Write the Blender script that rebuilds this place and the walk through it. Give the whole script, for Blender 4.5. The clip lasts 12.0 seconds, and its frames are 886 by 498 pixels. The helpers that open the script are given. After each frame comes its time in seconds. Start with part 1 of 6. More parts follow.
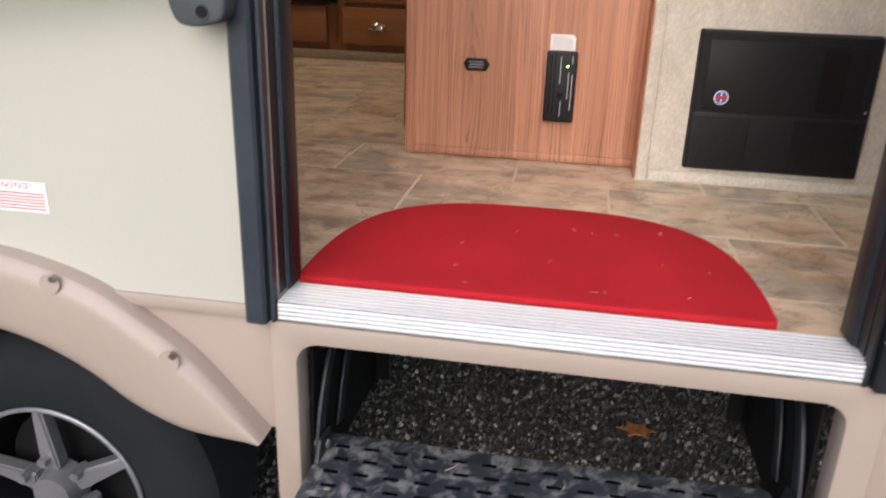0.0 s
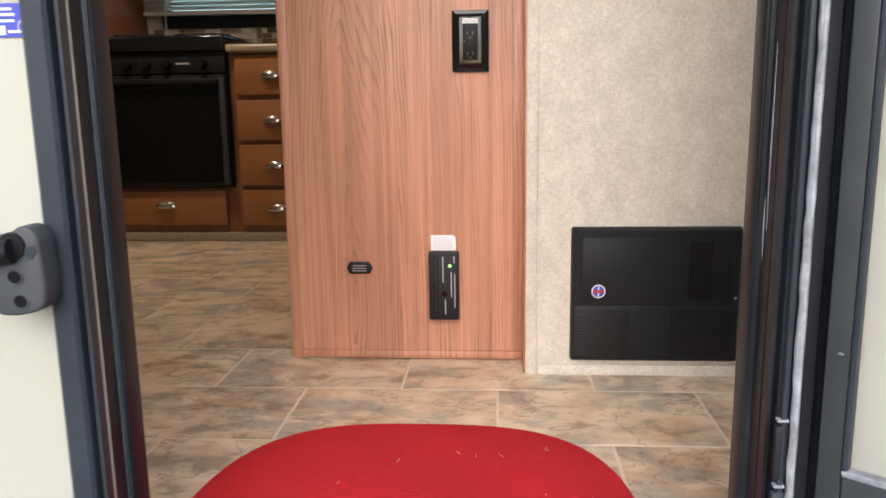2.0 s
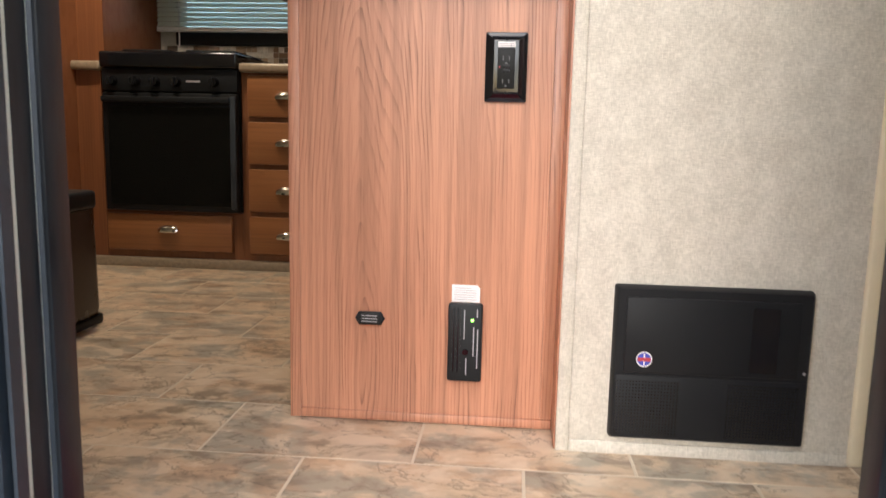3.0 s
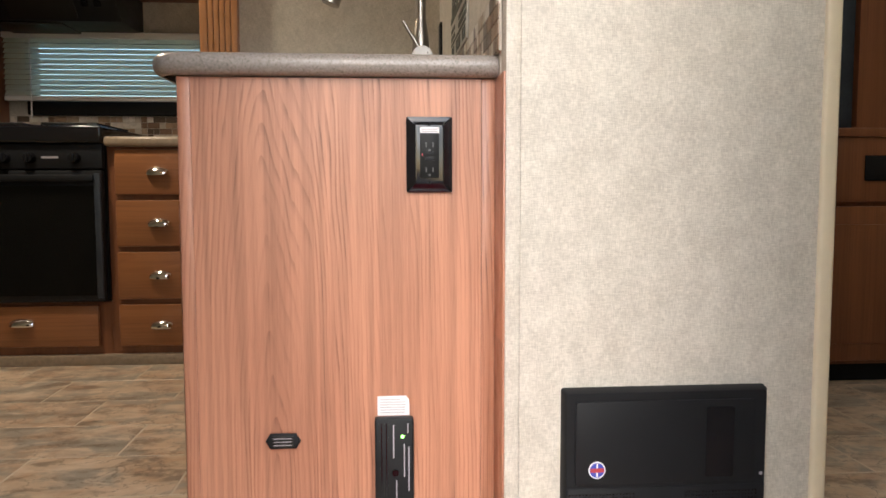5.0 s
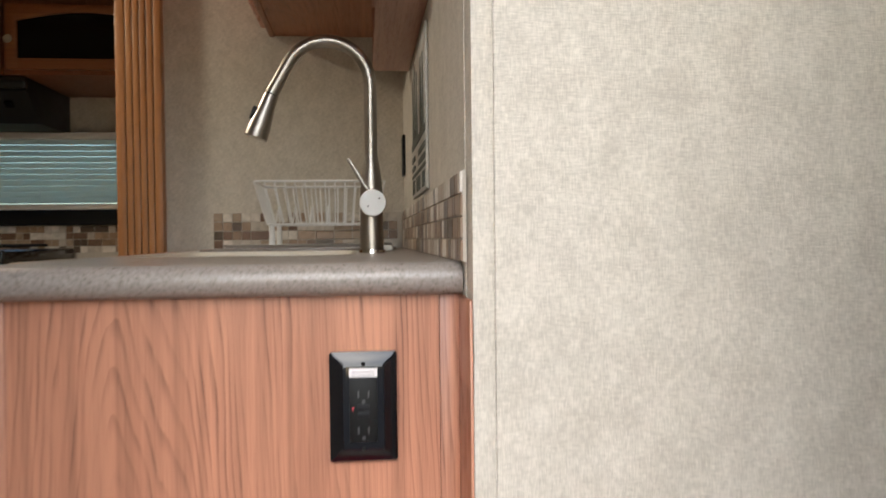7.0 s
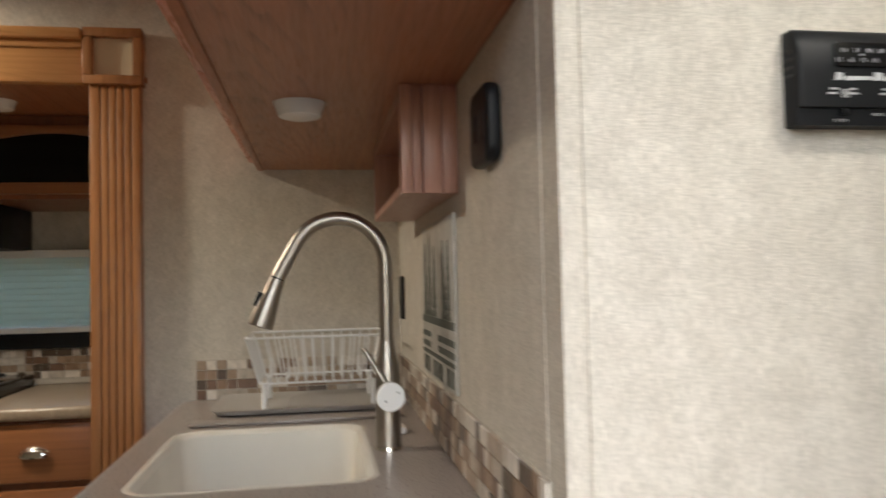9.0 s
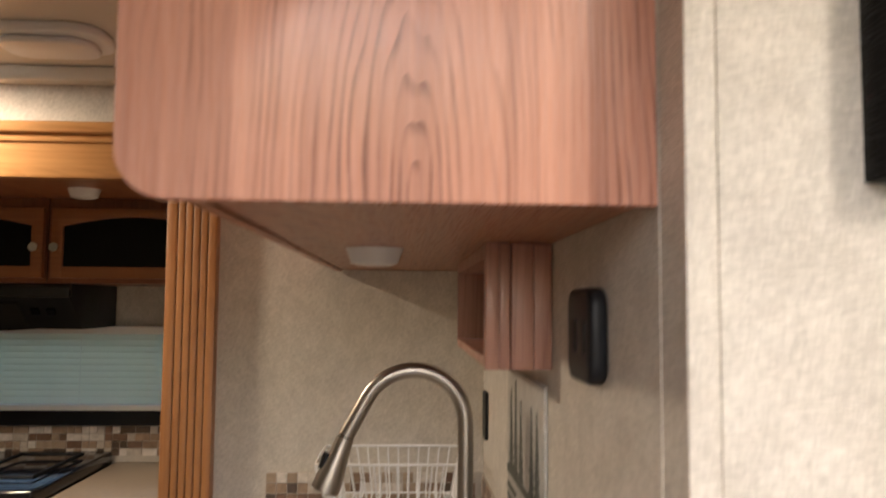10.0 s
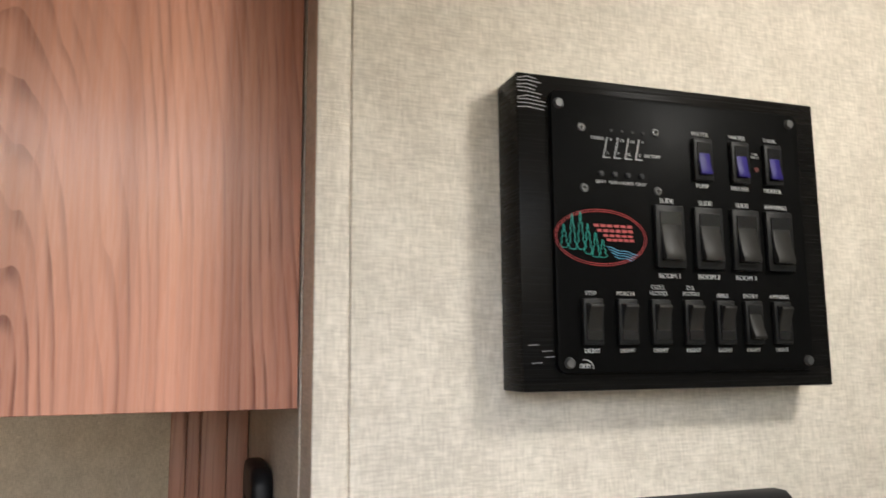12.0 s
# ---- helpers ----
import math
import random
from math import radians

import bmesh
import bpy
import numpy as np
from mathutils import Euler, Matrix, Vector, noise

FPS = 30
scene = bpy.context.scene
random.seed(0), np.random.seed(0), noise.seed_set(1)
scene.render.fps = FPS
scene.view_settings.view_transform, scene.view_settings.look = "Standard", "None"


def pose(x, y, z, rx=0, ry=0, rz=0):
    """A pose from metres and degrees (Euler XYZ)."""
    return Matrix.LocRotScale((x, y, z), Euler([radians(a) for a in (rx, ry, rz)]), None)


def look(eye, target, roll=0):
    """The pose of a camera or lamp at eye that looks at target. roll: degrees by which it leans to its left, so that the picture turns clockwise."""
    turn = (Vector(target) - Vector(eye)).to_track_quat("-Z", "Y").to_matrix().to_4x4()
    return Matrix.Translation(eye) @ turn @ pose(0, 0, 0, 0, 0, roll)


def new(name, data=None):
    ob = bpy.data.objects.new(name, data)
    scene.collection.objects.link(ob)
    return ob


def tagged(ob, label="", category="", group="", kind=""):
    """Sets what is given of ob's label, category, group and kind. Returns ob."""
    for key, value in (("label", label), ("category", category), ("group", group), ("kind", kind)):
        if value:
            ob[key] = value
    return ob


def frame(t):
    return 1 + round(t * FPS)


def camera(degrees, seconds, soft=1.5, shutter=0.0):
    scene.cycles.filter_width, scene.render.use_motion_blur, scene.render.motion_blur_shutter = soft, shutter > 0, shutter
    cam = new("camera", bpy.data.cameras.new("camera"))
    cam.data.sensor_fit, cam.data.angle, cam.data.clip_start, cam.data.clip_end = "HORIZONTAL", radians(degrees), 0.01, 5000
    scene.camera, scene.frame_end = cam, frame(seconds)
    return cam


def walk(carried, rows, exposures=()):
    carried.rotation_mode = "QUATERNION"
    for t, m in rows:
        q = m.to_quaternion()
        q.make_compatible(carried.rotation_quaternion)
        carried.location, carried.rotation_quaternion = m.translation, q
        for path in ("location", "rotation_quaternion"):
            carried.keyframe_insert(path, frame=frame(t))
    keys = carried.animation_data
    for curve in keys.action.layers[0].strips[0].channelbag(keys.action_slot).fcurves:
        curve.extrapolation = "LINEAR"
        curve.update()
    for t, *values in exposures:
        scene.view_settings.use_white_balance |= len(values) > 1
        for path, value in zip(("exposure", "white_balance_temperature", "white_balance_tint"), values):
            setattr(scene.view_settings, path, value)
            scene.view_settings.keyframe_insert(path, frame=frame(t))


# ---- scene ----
cam = camera(60.0, 12.0, shutter=0.5)
METRES, EYE, TILT, LEAN, TURN = 2.25, 1.2, 0.0, 0.0, 9.0
PATH = [
    (0, (0.023, -0.016, 1.205), (-0.281, 1.827, 0.491), 1.9),
    (0.5, (0.114, -0.022, 1.253), (-0.195, 1.853, 0.628), 2.6),
    (0.7, (0.157, -0.017, 1.28), (-0.171, 1.867, 0.692), 2.5),
    (1, (0.184, -0.013, 1.306), (-0.149, 1.892, 0.796), 1.4),
    (1.5, (0.162, 0.004, 1.332), (-0.16, 1.939, 0.946), -0.7),
    (2, (0.109, 0.066, 1.339), (-0.033, 2.027, 0.972), -0.8),
    (2.5, (0.078, 0.169, 1.333), (-0.001, 2.138, 0.988), 0.4),
    (3, (0.07, 0.28, 1.351), (-0.104, 2.249, 1.05), 1.3),
    (3.2, (0.069, 0.302, 1.34), (-0.106, 2.276, 1.07), 1.4),
    (4.8, (-0.037, 0.413, 1.424), (0.115, 2.4, 1.258), 0.2),
    (5, (-0.032, 0.446, 1.418), (0.124, 2.434, 1.26), -0.1),
    (5.5, (0.001, 0.612, 1.462), (0.175, 2.599, 1.314), -0.6),
    (6, (0.041, 0.742, 1.603), (0.219, 2.731, 1.502), 1.1),
    (6.5, (0.058, 0.782, 1.658), (0.234, 2.773, 1.588), 0.3),
    (7, (0.054, 0.876, 1.677), (0.256, 2.866, 1.647), -0.6),
    (7.2, (0.061, 0.92, 1.716), (0.329, 2.902, 1.693), -0.5),
    (8.8, (-0.043, 0.978, 1.943), (0.331, 2.941, 2.015), -0.6),
    (9, (-0.054, 1.009, 1.955), (0.267, 2.982, 2.035), -1.3),
    (9.5, (-0.083, 1.135, 2.043), (0.053, 3.126, 2.17), 0.5),
    (10, (-0.032, 1.156, 2.181), (0.062, 3.149, 2.324), 0.5),
    (10.2, (0.011, 1.162, 2.218), (0.178, 3.144, 2.426), 0.6),
    (10.5, (0.053, 1.13, 2.267), (0.278, 3.107, 2.47), -2.5),
    (10.9, (0.088, 1.135, 2.289), (0.436, 3.092, 2.511), -3.2),
    (11, (0.094, 1.145, 2.291), (0.503, 3.09, 2.52), -3.1),
    (11.5, (0.125, 1.184, 2.299), (0.717, 3.081, 2.527), -2.1),
    (12, (0.092, 1.193, 2.296), (0.715, 3.072, 2.576), -0.5),
]
EXPOSURES = [(0, 0.84, 6600, 13), (1.0, 0.89, 6600, 13), (2.0, 1.07, 6500, 12), (3.0, 1.25, 6350, 9), (5.0, 1.29, 6250, 9), (7.0, 1.12, 5980, 7), (9.0, 1.20, 5950, 7), (9.5, 1.36, 6350, 12), (10.0, 1.42, 6450, 14), (10.5, 1.42, 6350, 12), (11.0, 1.32, 6100, 10), (12.0, 1.26, 5900, 9)]
walk(cam, [(t, look(eye, target, roll)) for t, eye, target, roll in PATH], EXPOSURES)

# ---- world, sun, lamps ----
world = bpy.data.worlds.new("sky")
scene.world = world
world.use_nodes = True
wn = world.node_tree
sky = wn.nodes.new("ShaderNodeTexSky")
sky.sky_type = "NISHITA"
sky.sun_disc = False
sky.sun_elevation, sky.sun_rotation = radians(36), radians(187)
sky.dust_density, sky.air_density, sky.ozone_density = 1.6, 1.0, 0.8
wn.links.new(sky.outputs[0], wn.nodes["Background"].inputs[0])
wn.nodes["Background"].inputs[1].default_value = 0.15
sun_data = bpy.data.lights.new("sun", "SUN")
sun_data.energy, sun_data.angle, sun_data.color = 1.0, radians(60), (0.97, 0.98, 1.0)
sun = new("sun", sun_data)
sun.matrix_world = look((-1.3, -10, 9.0), (0, 1, 1))



def ceiling_bulb(x, y, power, tint, shaded):
    """A point bulb under its lens, or a small area lamp that shines only downwards."""
    d = bpy.data.lights.new("ceiling_lamp_or_fill_light", "AREA" if shaded else "POINT")
    d.energy, d.color = power, tint
    if shaded:
        d.size = 0.10
    else:
        d.shadow_soft_size = 0.035
    new("ceiling_lamp_or_fill_light", d).location = (x, y, 2.728 if shaded else 2.69)


# Third entry is an added unseen fill lamp, brightening the room beyond the partition.
LAMPS_AND_FILL = ((0.66, 1.20, 2.7, (1.0, 0.89, 0.74), False), (-1.36, 2.88, 8.8, (1.0, 0.84, 0.62), True), (1.75, 2.05, 1.4, (1.0, 0.90, 0.74), False))
for lx, ly, lp, lc, shaded in LAMPS_AND_FILL:
    ceiling_bulb(lx, ly, lp, lc, shaded)

# ---- materials ----


def material(name, color, rough=0.6, metal=0.0, var=0.12, scale=8.0, grain=60.0, bump=0.15, stretch=(1, 1, 1), coat=0.0, rand=0.0, spec=0.5):
    """Base colour varied at two scales, with a fine relief."""
    m = bpy.data.materials.new(name)
    m.use_nodes = True
    n, l = m.node_tree.nodes, m.node_tree.links
    b = n["Principled BSDF"]
    b.inputs["Metallic"].default_value = metal
    b.inputs["Coat Weight"].default_value = coat
    b.inputs["Specular IOR Level"].default_value = spec
    tc = n.new("ShaderNodeTexCoord")
    mp = n.new("ShaderNodeMapping")
    mp.inputs["Scale"].default_value = stretch
    l.new(tc.outputs["Object"], mp.inputs[0])
    big = n.new("ShaderNodeTexNoise")
    big.inputs["Scale"].default_value, big.inputs["Detail"].default_value = scale, 4
    fine = n.new("ShaderNodeTexNoise")
    fine.inputs["Scale"].default_value, fine.inputs["Detail"].default_value = grain, 3
    for t in (big, fine):
        l.new(mp.outputs[0], t.inputs["Vector"])
    mixf = n.new("ShaderNodeMath")
    mixf.operation = "MULTIPLY_ADD"
    l.new(fine.outputs[0], mixf.inputs[0])
    mixf.inputs[1].default_value = 0.5
    l.new(big.outputs[0], mixf.inputs[2])
    last = mixf.outputs[0]
    if rand:
        info = n.new("ShaderNodeObjectInfo")
        ad = n.new("ShaderNodeMath")
        ad.operation = "MULTIPLY_ADD"
        l.new(info.outputs["Random"], ad.inputs[0])
        ad.inputs[1].default_value = rand
        l.new(last, ad.inputs[2])
        last = ad.outputs[0]
    ramp = n.new("ShaderNodeValToRGB")
    c = Vector(color)
    ramp.color_ramp.elements[0].position, ramp.color_ramp.elements[1].position = 0.4, 1.1 if not rand else 1.0 + rand
    ramp.color_ramp.elements[0].color = (*(c * (1 - var)), 1)
    ramp.color_ramp.elements[1].position = min(1.0, ramp.color_ramp.elements[1].position)
    ramp.color_ramp.elements[1].color = (*[min(1.0, v * (1 + var)) for v in c], 1)
    l.new(last, ramp.inputs[0])
    l.new(ramp.outputs[0], b.inputs["Base Color"])
    rr = n.new("ShaderNodeMapRange")
    rr.inputs["To Min"].default_value, rr.inputs["To Max"].default_value = max(0.02, rough - 0.1), min(1.0, rough + 0.1)
    l.new(big.outputs[0], rr.inputs[0])
    l.new(rr.outputs[0], b.inputs["Roughness"])
    if bump:
        bp = n.new("ShaderNodeBump")
        bp.inputs["Strength"].default_value, bp.inputs["Distance"].default_value = bump, 0.002
        l.new(fine.outputs[0], bp.inputs["Height"])
        l.new(bp.outputs[0], b.inputs["Normal"])
    return m


def wood(name, light, dark, centre=(0.0, 0.0), along="Z", across="X", spacing=0.008, squash=0.12, lines=0.8, fleck=0.35, bands=0.35, rough=0.36, seed=0.0, wobble=0.055, staves=()):
    """Flat-sawn wood print: nested arches of growth rings, straight grain beside them, pores and slow bands of tone."""
    m = bpy.data.materials.new(name)
    m.use_nodes = True
    n, l = m.node_tree.nodes, m.node_tree.links
    b = n["Principled BSDF"]
    k = {"X": 0, "Y": 1, "Z": 2}
    third = 3 - k[across] - k[along]
    tc = n.new("ShaderNodeTexCoord")

    def mapped(scale_across, scale_along, offset=(0.0, 0.0), depth=0.0, flat=0.0):
        mp = n.new("ShaderNodeMapping")
        sc, loc = [0.0, 0.0, 0.0], [0.0, 0.0, 0.0]
        sc[k[across]], sc[k[along]], sc[third] = scale_across, scale_along, flat
        loc[k[across]], loc[k[along]], loc[third] = -offset[0] * scale_across, -offset[1] * scale_along, depth
        mp.inputs["Scale"].default_value, mp.inputs["Location"].default_value = sc, loc
        l.new(tc.outputs["Object"], mp.inputs[0])
        return mp.outputs[0]

    def noise(vector, scale, detail, out=0, rough_=0.5):
        t = n.new("ShaderNodeTexNoise")
        t.inputs["Scale"].default_value, t.inputs["Detail"].default_value, t.inputs["Roughness"].default_value = scale, detail, rough_
        l.new(vector, t.inputs["Vector"])
        return t.outputs[out]

    def ranged(value, a, b_, c=0.0, d=1.0, smooth=True):
        r = n.new("ShaderNodeMapRange")
        if smooth:
            r.interpolation_type = "SMOOTHSTEP"
        r.inputs["From Min"].default_value, r.inputs["From Max"].default_value = a, b_
        r.inputs["To Min"].default_value, r.inputs["To Max"].default_value = c, d
        l.new(value, r.inputs[0])
        return r.outputs[0]

    def calc(op, a, b_):
        q = n.new("ShaderNodeMath")
        q.operation = op
        for slot, v in ((0, a), (1, b_)):
            if isinstance(v, float):
                q.inputs[slot].default_value = v
            else:
                l.new(v, q.inputs[slot])
        return q.outputs[0]

    base = mapped(1.0, squash, centre)
    drift = mapped(9.0, 9.0 * squash * 0.55, centre, depth=seed)
    ripple = mapped(70.0, 12.0, centre, depth=seed + 4.0)
    sway = mapped(26.0, 26.0 * squash, centre, depth=seed + 7.0)
    w1 = n.new("ShaderNodeVectorMath")
    w1.operation = "MULTIPLY_ADD"
    l.new(noise(drift, 1.0, 2, "Color"), w1.inputs[0])
    w1.inputs[1].default_value = (wobble, wobble, wobble)
    l.new(base, w1.inputs[2])
    w2 = n.new("ShaderNodeVectorMath")
    w2.operation = "MULTIPLY_ADD"
    l.new(noise(ripple, 1.0, 2, "Color"), w2.inputs[0])
    w2.inputs[1].default_value = (0.0035, 0.0035, 0.0035)
    l.new(w1.outputs[0], w2.inputs[2])
    w3 = n.new("ShaderNodeVectorMath")
    w3.operation = "MULTIPLY_ADD"
    l.new(noise(sway, 1.0, 1, "Color"), w3.inputs[0])
    w3.inputs[1].default_value = (0.018, 0.018, 0.018)
    l.new(w2.outputs[0], w3.inputs[2])
    off = n.new("ShaderNodeVectorMath")
    off.operation = "SUBTRACT"
    l.new(w3.outputs[0], off.inputs[0])
    off.inputs[1].default_value = [0.5 * wobble + 0.01075] * 3
    wave = n.new("ShaderNodeTexWave")
    wave.wave_type, wave.rings_direction, wave.wave_profile = "RINGS", "XYZ"[third], "SAW"
    wave.inputs["Scale"].default_value = 0.314 / spacing
    wave.inputs["Distortion"].default_value = 0.0
    l.new(off.outputs[0], wave.inputs["Vector"])
    late = ranged(wave.outputs["Fac"], 0.50, 0.97)
    late = calc("MULTIPLY", late, ranged(wave.outputs["Fac"], 1.0, 0.97))
    mask = ranged(noise(mapped(16.0, 1.6, centre, depth=seed + 9.0), 1.0, 2), 0.36, 0.62, 0.22, 1.0)
    broken = ranged(noise(mapped(420.0, 26.0, depth=seed), 1.0, 2), 0.30, 0.60, 0.65, 1.0)
    strength = ranged(noise(off.outputs[0], 0.40 / spacing, 1), 0.36, 0.62, 0.25, 1.0)
    grain = calc("MULTIPLY", calc("MULTIPLY", late, calc("MULTIPLY", mask, strength)), broken)
    pores = ranged(noise(mapped(650.0, 16.0, depth=seed + 2.0, flat=30.0), 1.0, 3), 0.42, 0.72)
    streak = noise(mapped(95.0, 1.1, depth=seed + 6.0, flat=3.0), 1.0, 3)
    tone = noise(mapped(13.0, 1.1, depth=seed + 1.0, flat=1.0), 1.0, 3)
    fac = calc("MULTIPLY", grain, lines)
    fac = calc("ADD", fac, calc("MULTIPLY", pores, fleck * 0.5))
    fac = calc("ADD", fac, calc("MULTIPLY", ranged(streak, 0.32, 0.68), fleck))
    fac = calc("ADD", fac, calc("MULTIPLY", ranged(tone, 0.32, 0.68), bands))
    if staves:
        split = n.new("ShaderNodeSeparateXYZ")
        l.new(tc.outputs["Object"], split.inputs[0])
        for edge, change in staves:
            fac = calc("ADD", fac, ranged(split.outputs[k[across]], edge - 0.004, edge + 0.004, 0.0, change))
    ramp = n.new("ShaderNodeValToRGB")
    e = ramp.color_ramp.elements
    e[0].position, e[0].color = 0.0, (*light, 1)
    e[1].position, e[1].color = 1.0, (*dark, 1)
    l.new(calc("MULTIPLY", fac, 0.85), ramp.inputs[0])
    l.new(ramp.outputs[0], b.inputs["Base Color"])
    l.new(ranged(pores, 0.0, 1.0, rough - 0.04, rough + 0.10, False), b.inputs["Roughness"])
    bp = n.new("ShaderNodeBump")
    bp.inputs["Strength"].default_value, bp.inputs["Distance"].default_value = 0.16, 0.0008
    l.new(calc("ADD", calc("MULTIPLY", pores, -1.0), calc("MULTIPLY", grain, -0.7)), bp.inputs["Height"])
    l.new(bp.outputs[0], b.inputs["Normal"])
    return m


def linen(name, light, dark):
    """Woven wall paper: short strokes up and across over cloudy patches."""
    m = bpy.data.materials.new(name)
    m.use_nodes = True
    n, l = m.node_tree.nodes, m.node_tree.links
    b = n["Principled BSDF"]
    tc = n.new("ShaderNodeTexCoord")
    outs = []
    for s in ((560, 560, 80), (80, 80, 560), (26, 26, 20), (170, 170, 110)):
        mp = n.new("ShaderNodeMapping")
        mp.inputs["Scale"].default_value = s
        l.new(tc.outputs["Object"], mp.inputs[0])
        t = n.new("ShaderNodeTexNoise")
        t.inputs["Scale"].default_value, t.inputs["Detail"].default_value = 1.0, 4
        l.new(mp.outputs[0], t.inputs["Vector"])
        outs.append(t.outputs[0])
    total = None
    for o, w in zip(outs, (0.50, 0.58, 0.38, 0.34)):
        a = n.new("ShaderNodeMath")
        a.operation = "MULTIPLY_ADD"
        l.new(o, a.inputs[0])
        a.inputs[1].default_value = w
        if total is None:
            a.inputs[2].default_value = 0.0
        else:
            l.new(total, a.inputs[2])
        total = a.outputs[0]
    half = n.new("ShaderNodeMath")
    half.operation = "MULTIPLY_ADD"
    l.new(total, half.inputs[0])
    half.inputs[1].default_value, half.inputs[2].default_value = 1.0, -0.41
    ramp = n.new("ShaderNodeValToRGB")
    e = ramp.color_ramp.elements
    e[0].position, e[0].color = 0.34, (*dark, 1)
    e[1].position, e[1].color = 0.68, (*light, 1)
    l.new(half.outputs[0], ramp.inputs[0])
    l.new(ramp.outputs[0], b.inputs["Base Color"])
    b.inputs["Roughness"].default_value = 0.62
    bp = n.new("ShaderNodeBump")
    bp.inputs["Strength"].default_value, bp.inputs["Distance"].default_value = 0.42, 0.0010
    l.new(total, bp.inputs["Height"])
    l.new(bp.outputs[0], b.inputs["Normal"])
    return m


def choice(name, colours, rough=0.4, scale=30.0, streak=(1, 1, 1), mottle=0.35, vein=None):
    """Each piece takes one of the colours by its own random number, with veins."""
    m = bpy.data.materials.new(name)
    m.use_nodes = True
    n, l = m.node_tree.nodes, m.node_tree.links
    b = n["Principled BSDF"]
    info = n.new("ShaderNodeObjectInfo")
    ramp = n.new("ShaderNodeValToRGB")
    ramp.color_ramp.interpolation = "CONSTANT"
    e = ramp.color_ramp.elements
    while len(e) < len(colours):
        e.new(0.5)
    for i, c in enumerate(colours):
        e[i].position = i / len(colours)
        e[i].color = (*c, 1)
    l.new(info.outputs["Random"], ramp.inputs[0])
    tc = n.new("ShaderNodeTexCoord")
    mp = n.new("ShaderNodeMapping")
    mp.inputs["Scale"].default_value = streak
    l.new(tc.outputs["Object"], mp.inputs[0])
    off = n.new("ShaderNodeVectorMath")
    off.operation = "MULTIPLY_ADD"
    l.new(info.outputs["Random"], off.inputs[0])
    off.inputs[1].default_value = (37, 91, 53)
    l.new(mp.outputs[0], off.inputs[2])
    t = n.new("ShaderNodeTexNoise")
    t.inputs["Scale"].default_value, t.inputs["Detail"].default_value, t.inputs["Distortion"].default_value = scale, 7, 0.8
    l.new(off.outputs[0], t.inputs["Vector"])
    rg = n.new("ShaderNodeMapRange")
    rg.inputs["From Min"].default_value, rg.inputs["From Max"].default_value = 0.3, 0.7
    rg.inputs["To Min"].default_value, rg.inputs["To Max"].default_value = 1 - mottle, 1 + mottle
    l.new(t.outputs[0], rg.inputs[0])
    mx = n.new("ShaderNodeVectorMath")
    mx.operation = "SCALE"
    l.new(ramp.outputs[0], mx.inputs[0])
    l.new(rg.outputs[0], mx.inputs["Scale"])
    last = mx.outputs[0]
    if vein:
        t2 = n.new("ShaderNodeTexNoise")
        t2.inputs["Scale"].default_value, t2.inputs["Detail"].default_value, t2.inputs["Distortion"].default_value = scale * 2.0, 9, 1.5
        l.new(off.outputs[0], t2.inputs["Vector"])
        for lo, hi, colour in ((0.52, 0.66, vein[0]), (0.44, 0.34, vein[1])):
            r2 = n.new("ShaderNodeMapRange")
            r2.inputs["From Min"].default_value, r2.inputs["From Max"].default_value, r2.inputs["To Max"].default_value = lo, hi, 0.95
            l.new(t2.outputs[0], r2.inputs[0])
            m2 = n.new("ShaderNodeMix")
            m2.data_type = "RGBA"
            l.new(r2.outputs[0], m2.inputs["Factor"])
            l.new(last, m2.inputs[6])
            m2.inputs[7].default_value = (*colour, 1)
            last = m2.outputs[2]
    l.new(last, b.inputs["Base Color"])
    b.inputs["Roughness"].default_value = rough
    bp = n.new("ShaderNodeBump")
    bp.inputs["Strength"].default_value, bp.inputs["Distance"].default_value = 0.15, 0.002
    l.new(t.outputs[0], bp.inputs["Height"])
    l.new(bp.outputs[0], b.inputs["Normal"])
    return m


def glow(name, color, strength):
    m = bpy.data.materials.new(name)
    m.use_nodes = True
    b = m.node_tree.nodes["Principled BSDF"]
    b.inputs["Base Color"].default_value = (0.8, 0.8, 0.8, 1)
    b.inputs["Emission Color"].default_value = (*color, 1)
    b.inputs["Emission Strength"].default_value = strength
    return m


M_SIDING = material("cream_siding", (0.468, 0.464, 0.394), 0.35, var=0.03, scale=3, grain=200, bump=0.03)
M_TAN = material("tan_plastic", (0.37, 0.295, 0.248), 0.45, var=0.04, scale=6, grain=300, bump=0.05)
M_FRAME = material("dark_painted_aluminium", (0.030, 0.037, 0.047), 0.42, var=0.25, scale=10, grain=90, bump=0.05, spec=0.35)
M_FRAME2 = material("scuffed_black_metal", (0.017, 0.019, 0.022), 0.35, var=0.5, scale=22, grain=120, bump=0.08, stretch=(1, 1, 0.2), spec=0.15)
M_BLACK = material("black_plastic", (0.0095, 0.010, 0.0115), 0.45, var=0.12, scale=12, grain=500, bump=0.06, spec=0.22)
M_GLOSSBLACK = material("glossy_black", (0.006, 0.006, 0.008), 0.10, var=0.15, scale=9, grain=200, bump=0.0, spec=0.5)
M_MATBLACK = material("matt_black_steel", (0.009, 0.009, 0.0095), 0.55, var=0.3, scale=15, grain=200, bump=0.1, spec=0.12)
M_ALU = material("ribbed_aluminium", (0.80, 0.81, 0.82), 0.42, 0.35, var=0.12, scale=9, grain=140, bump=0.1, stretch=(0.15, 1, 1))
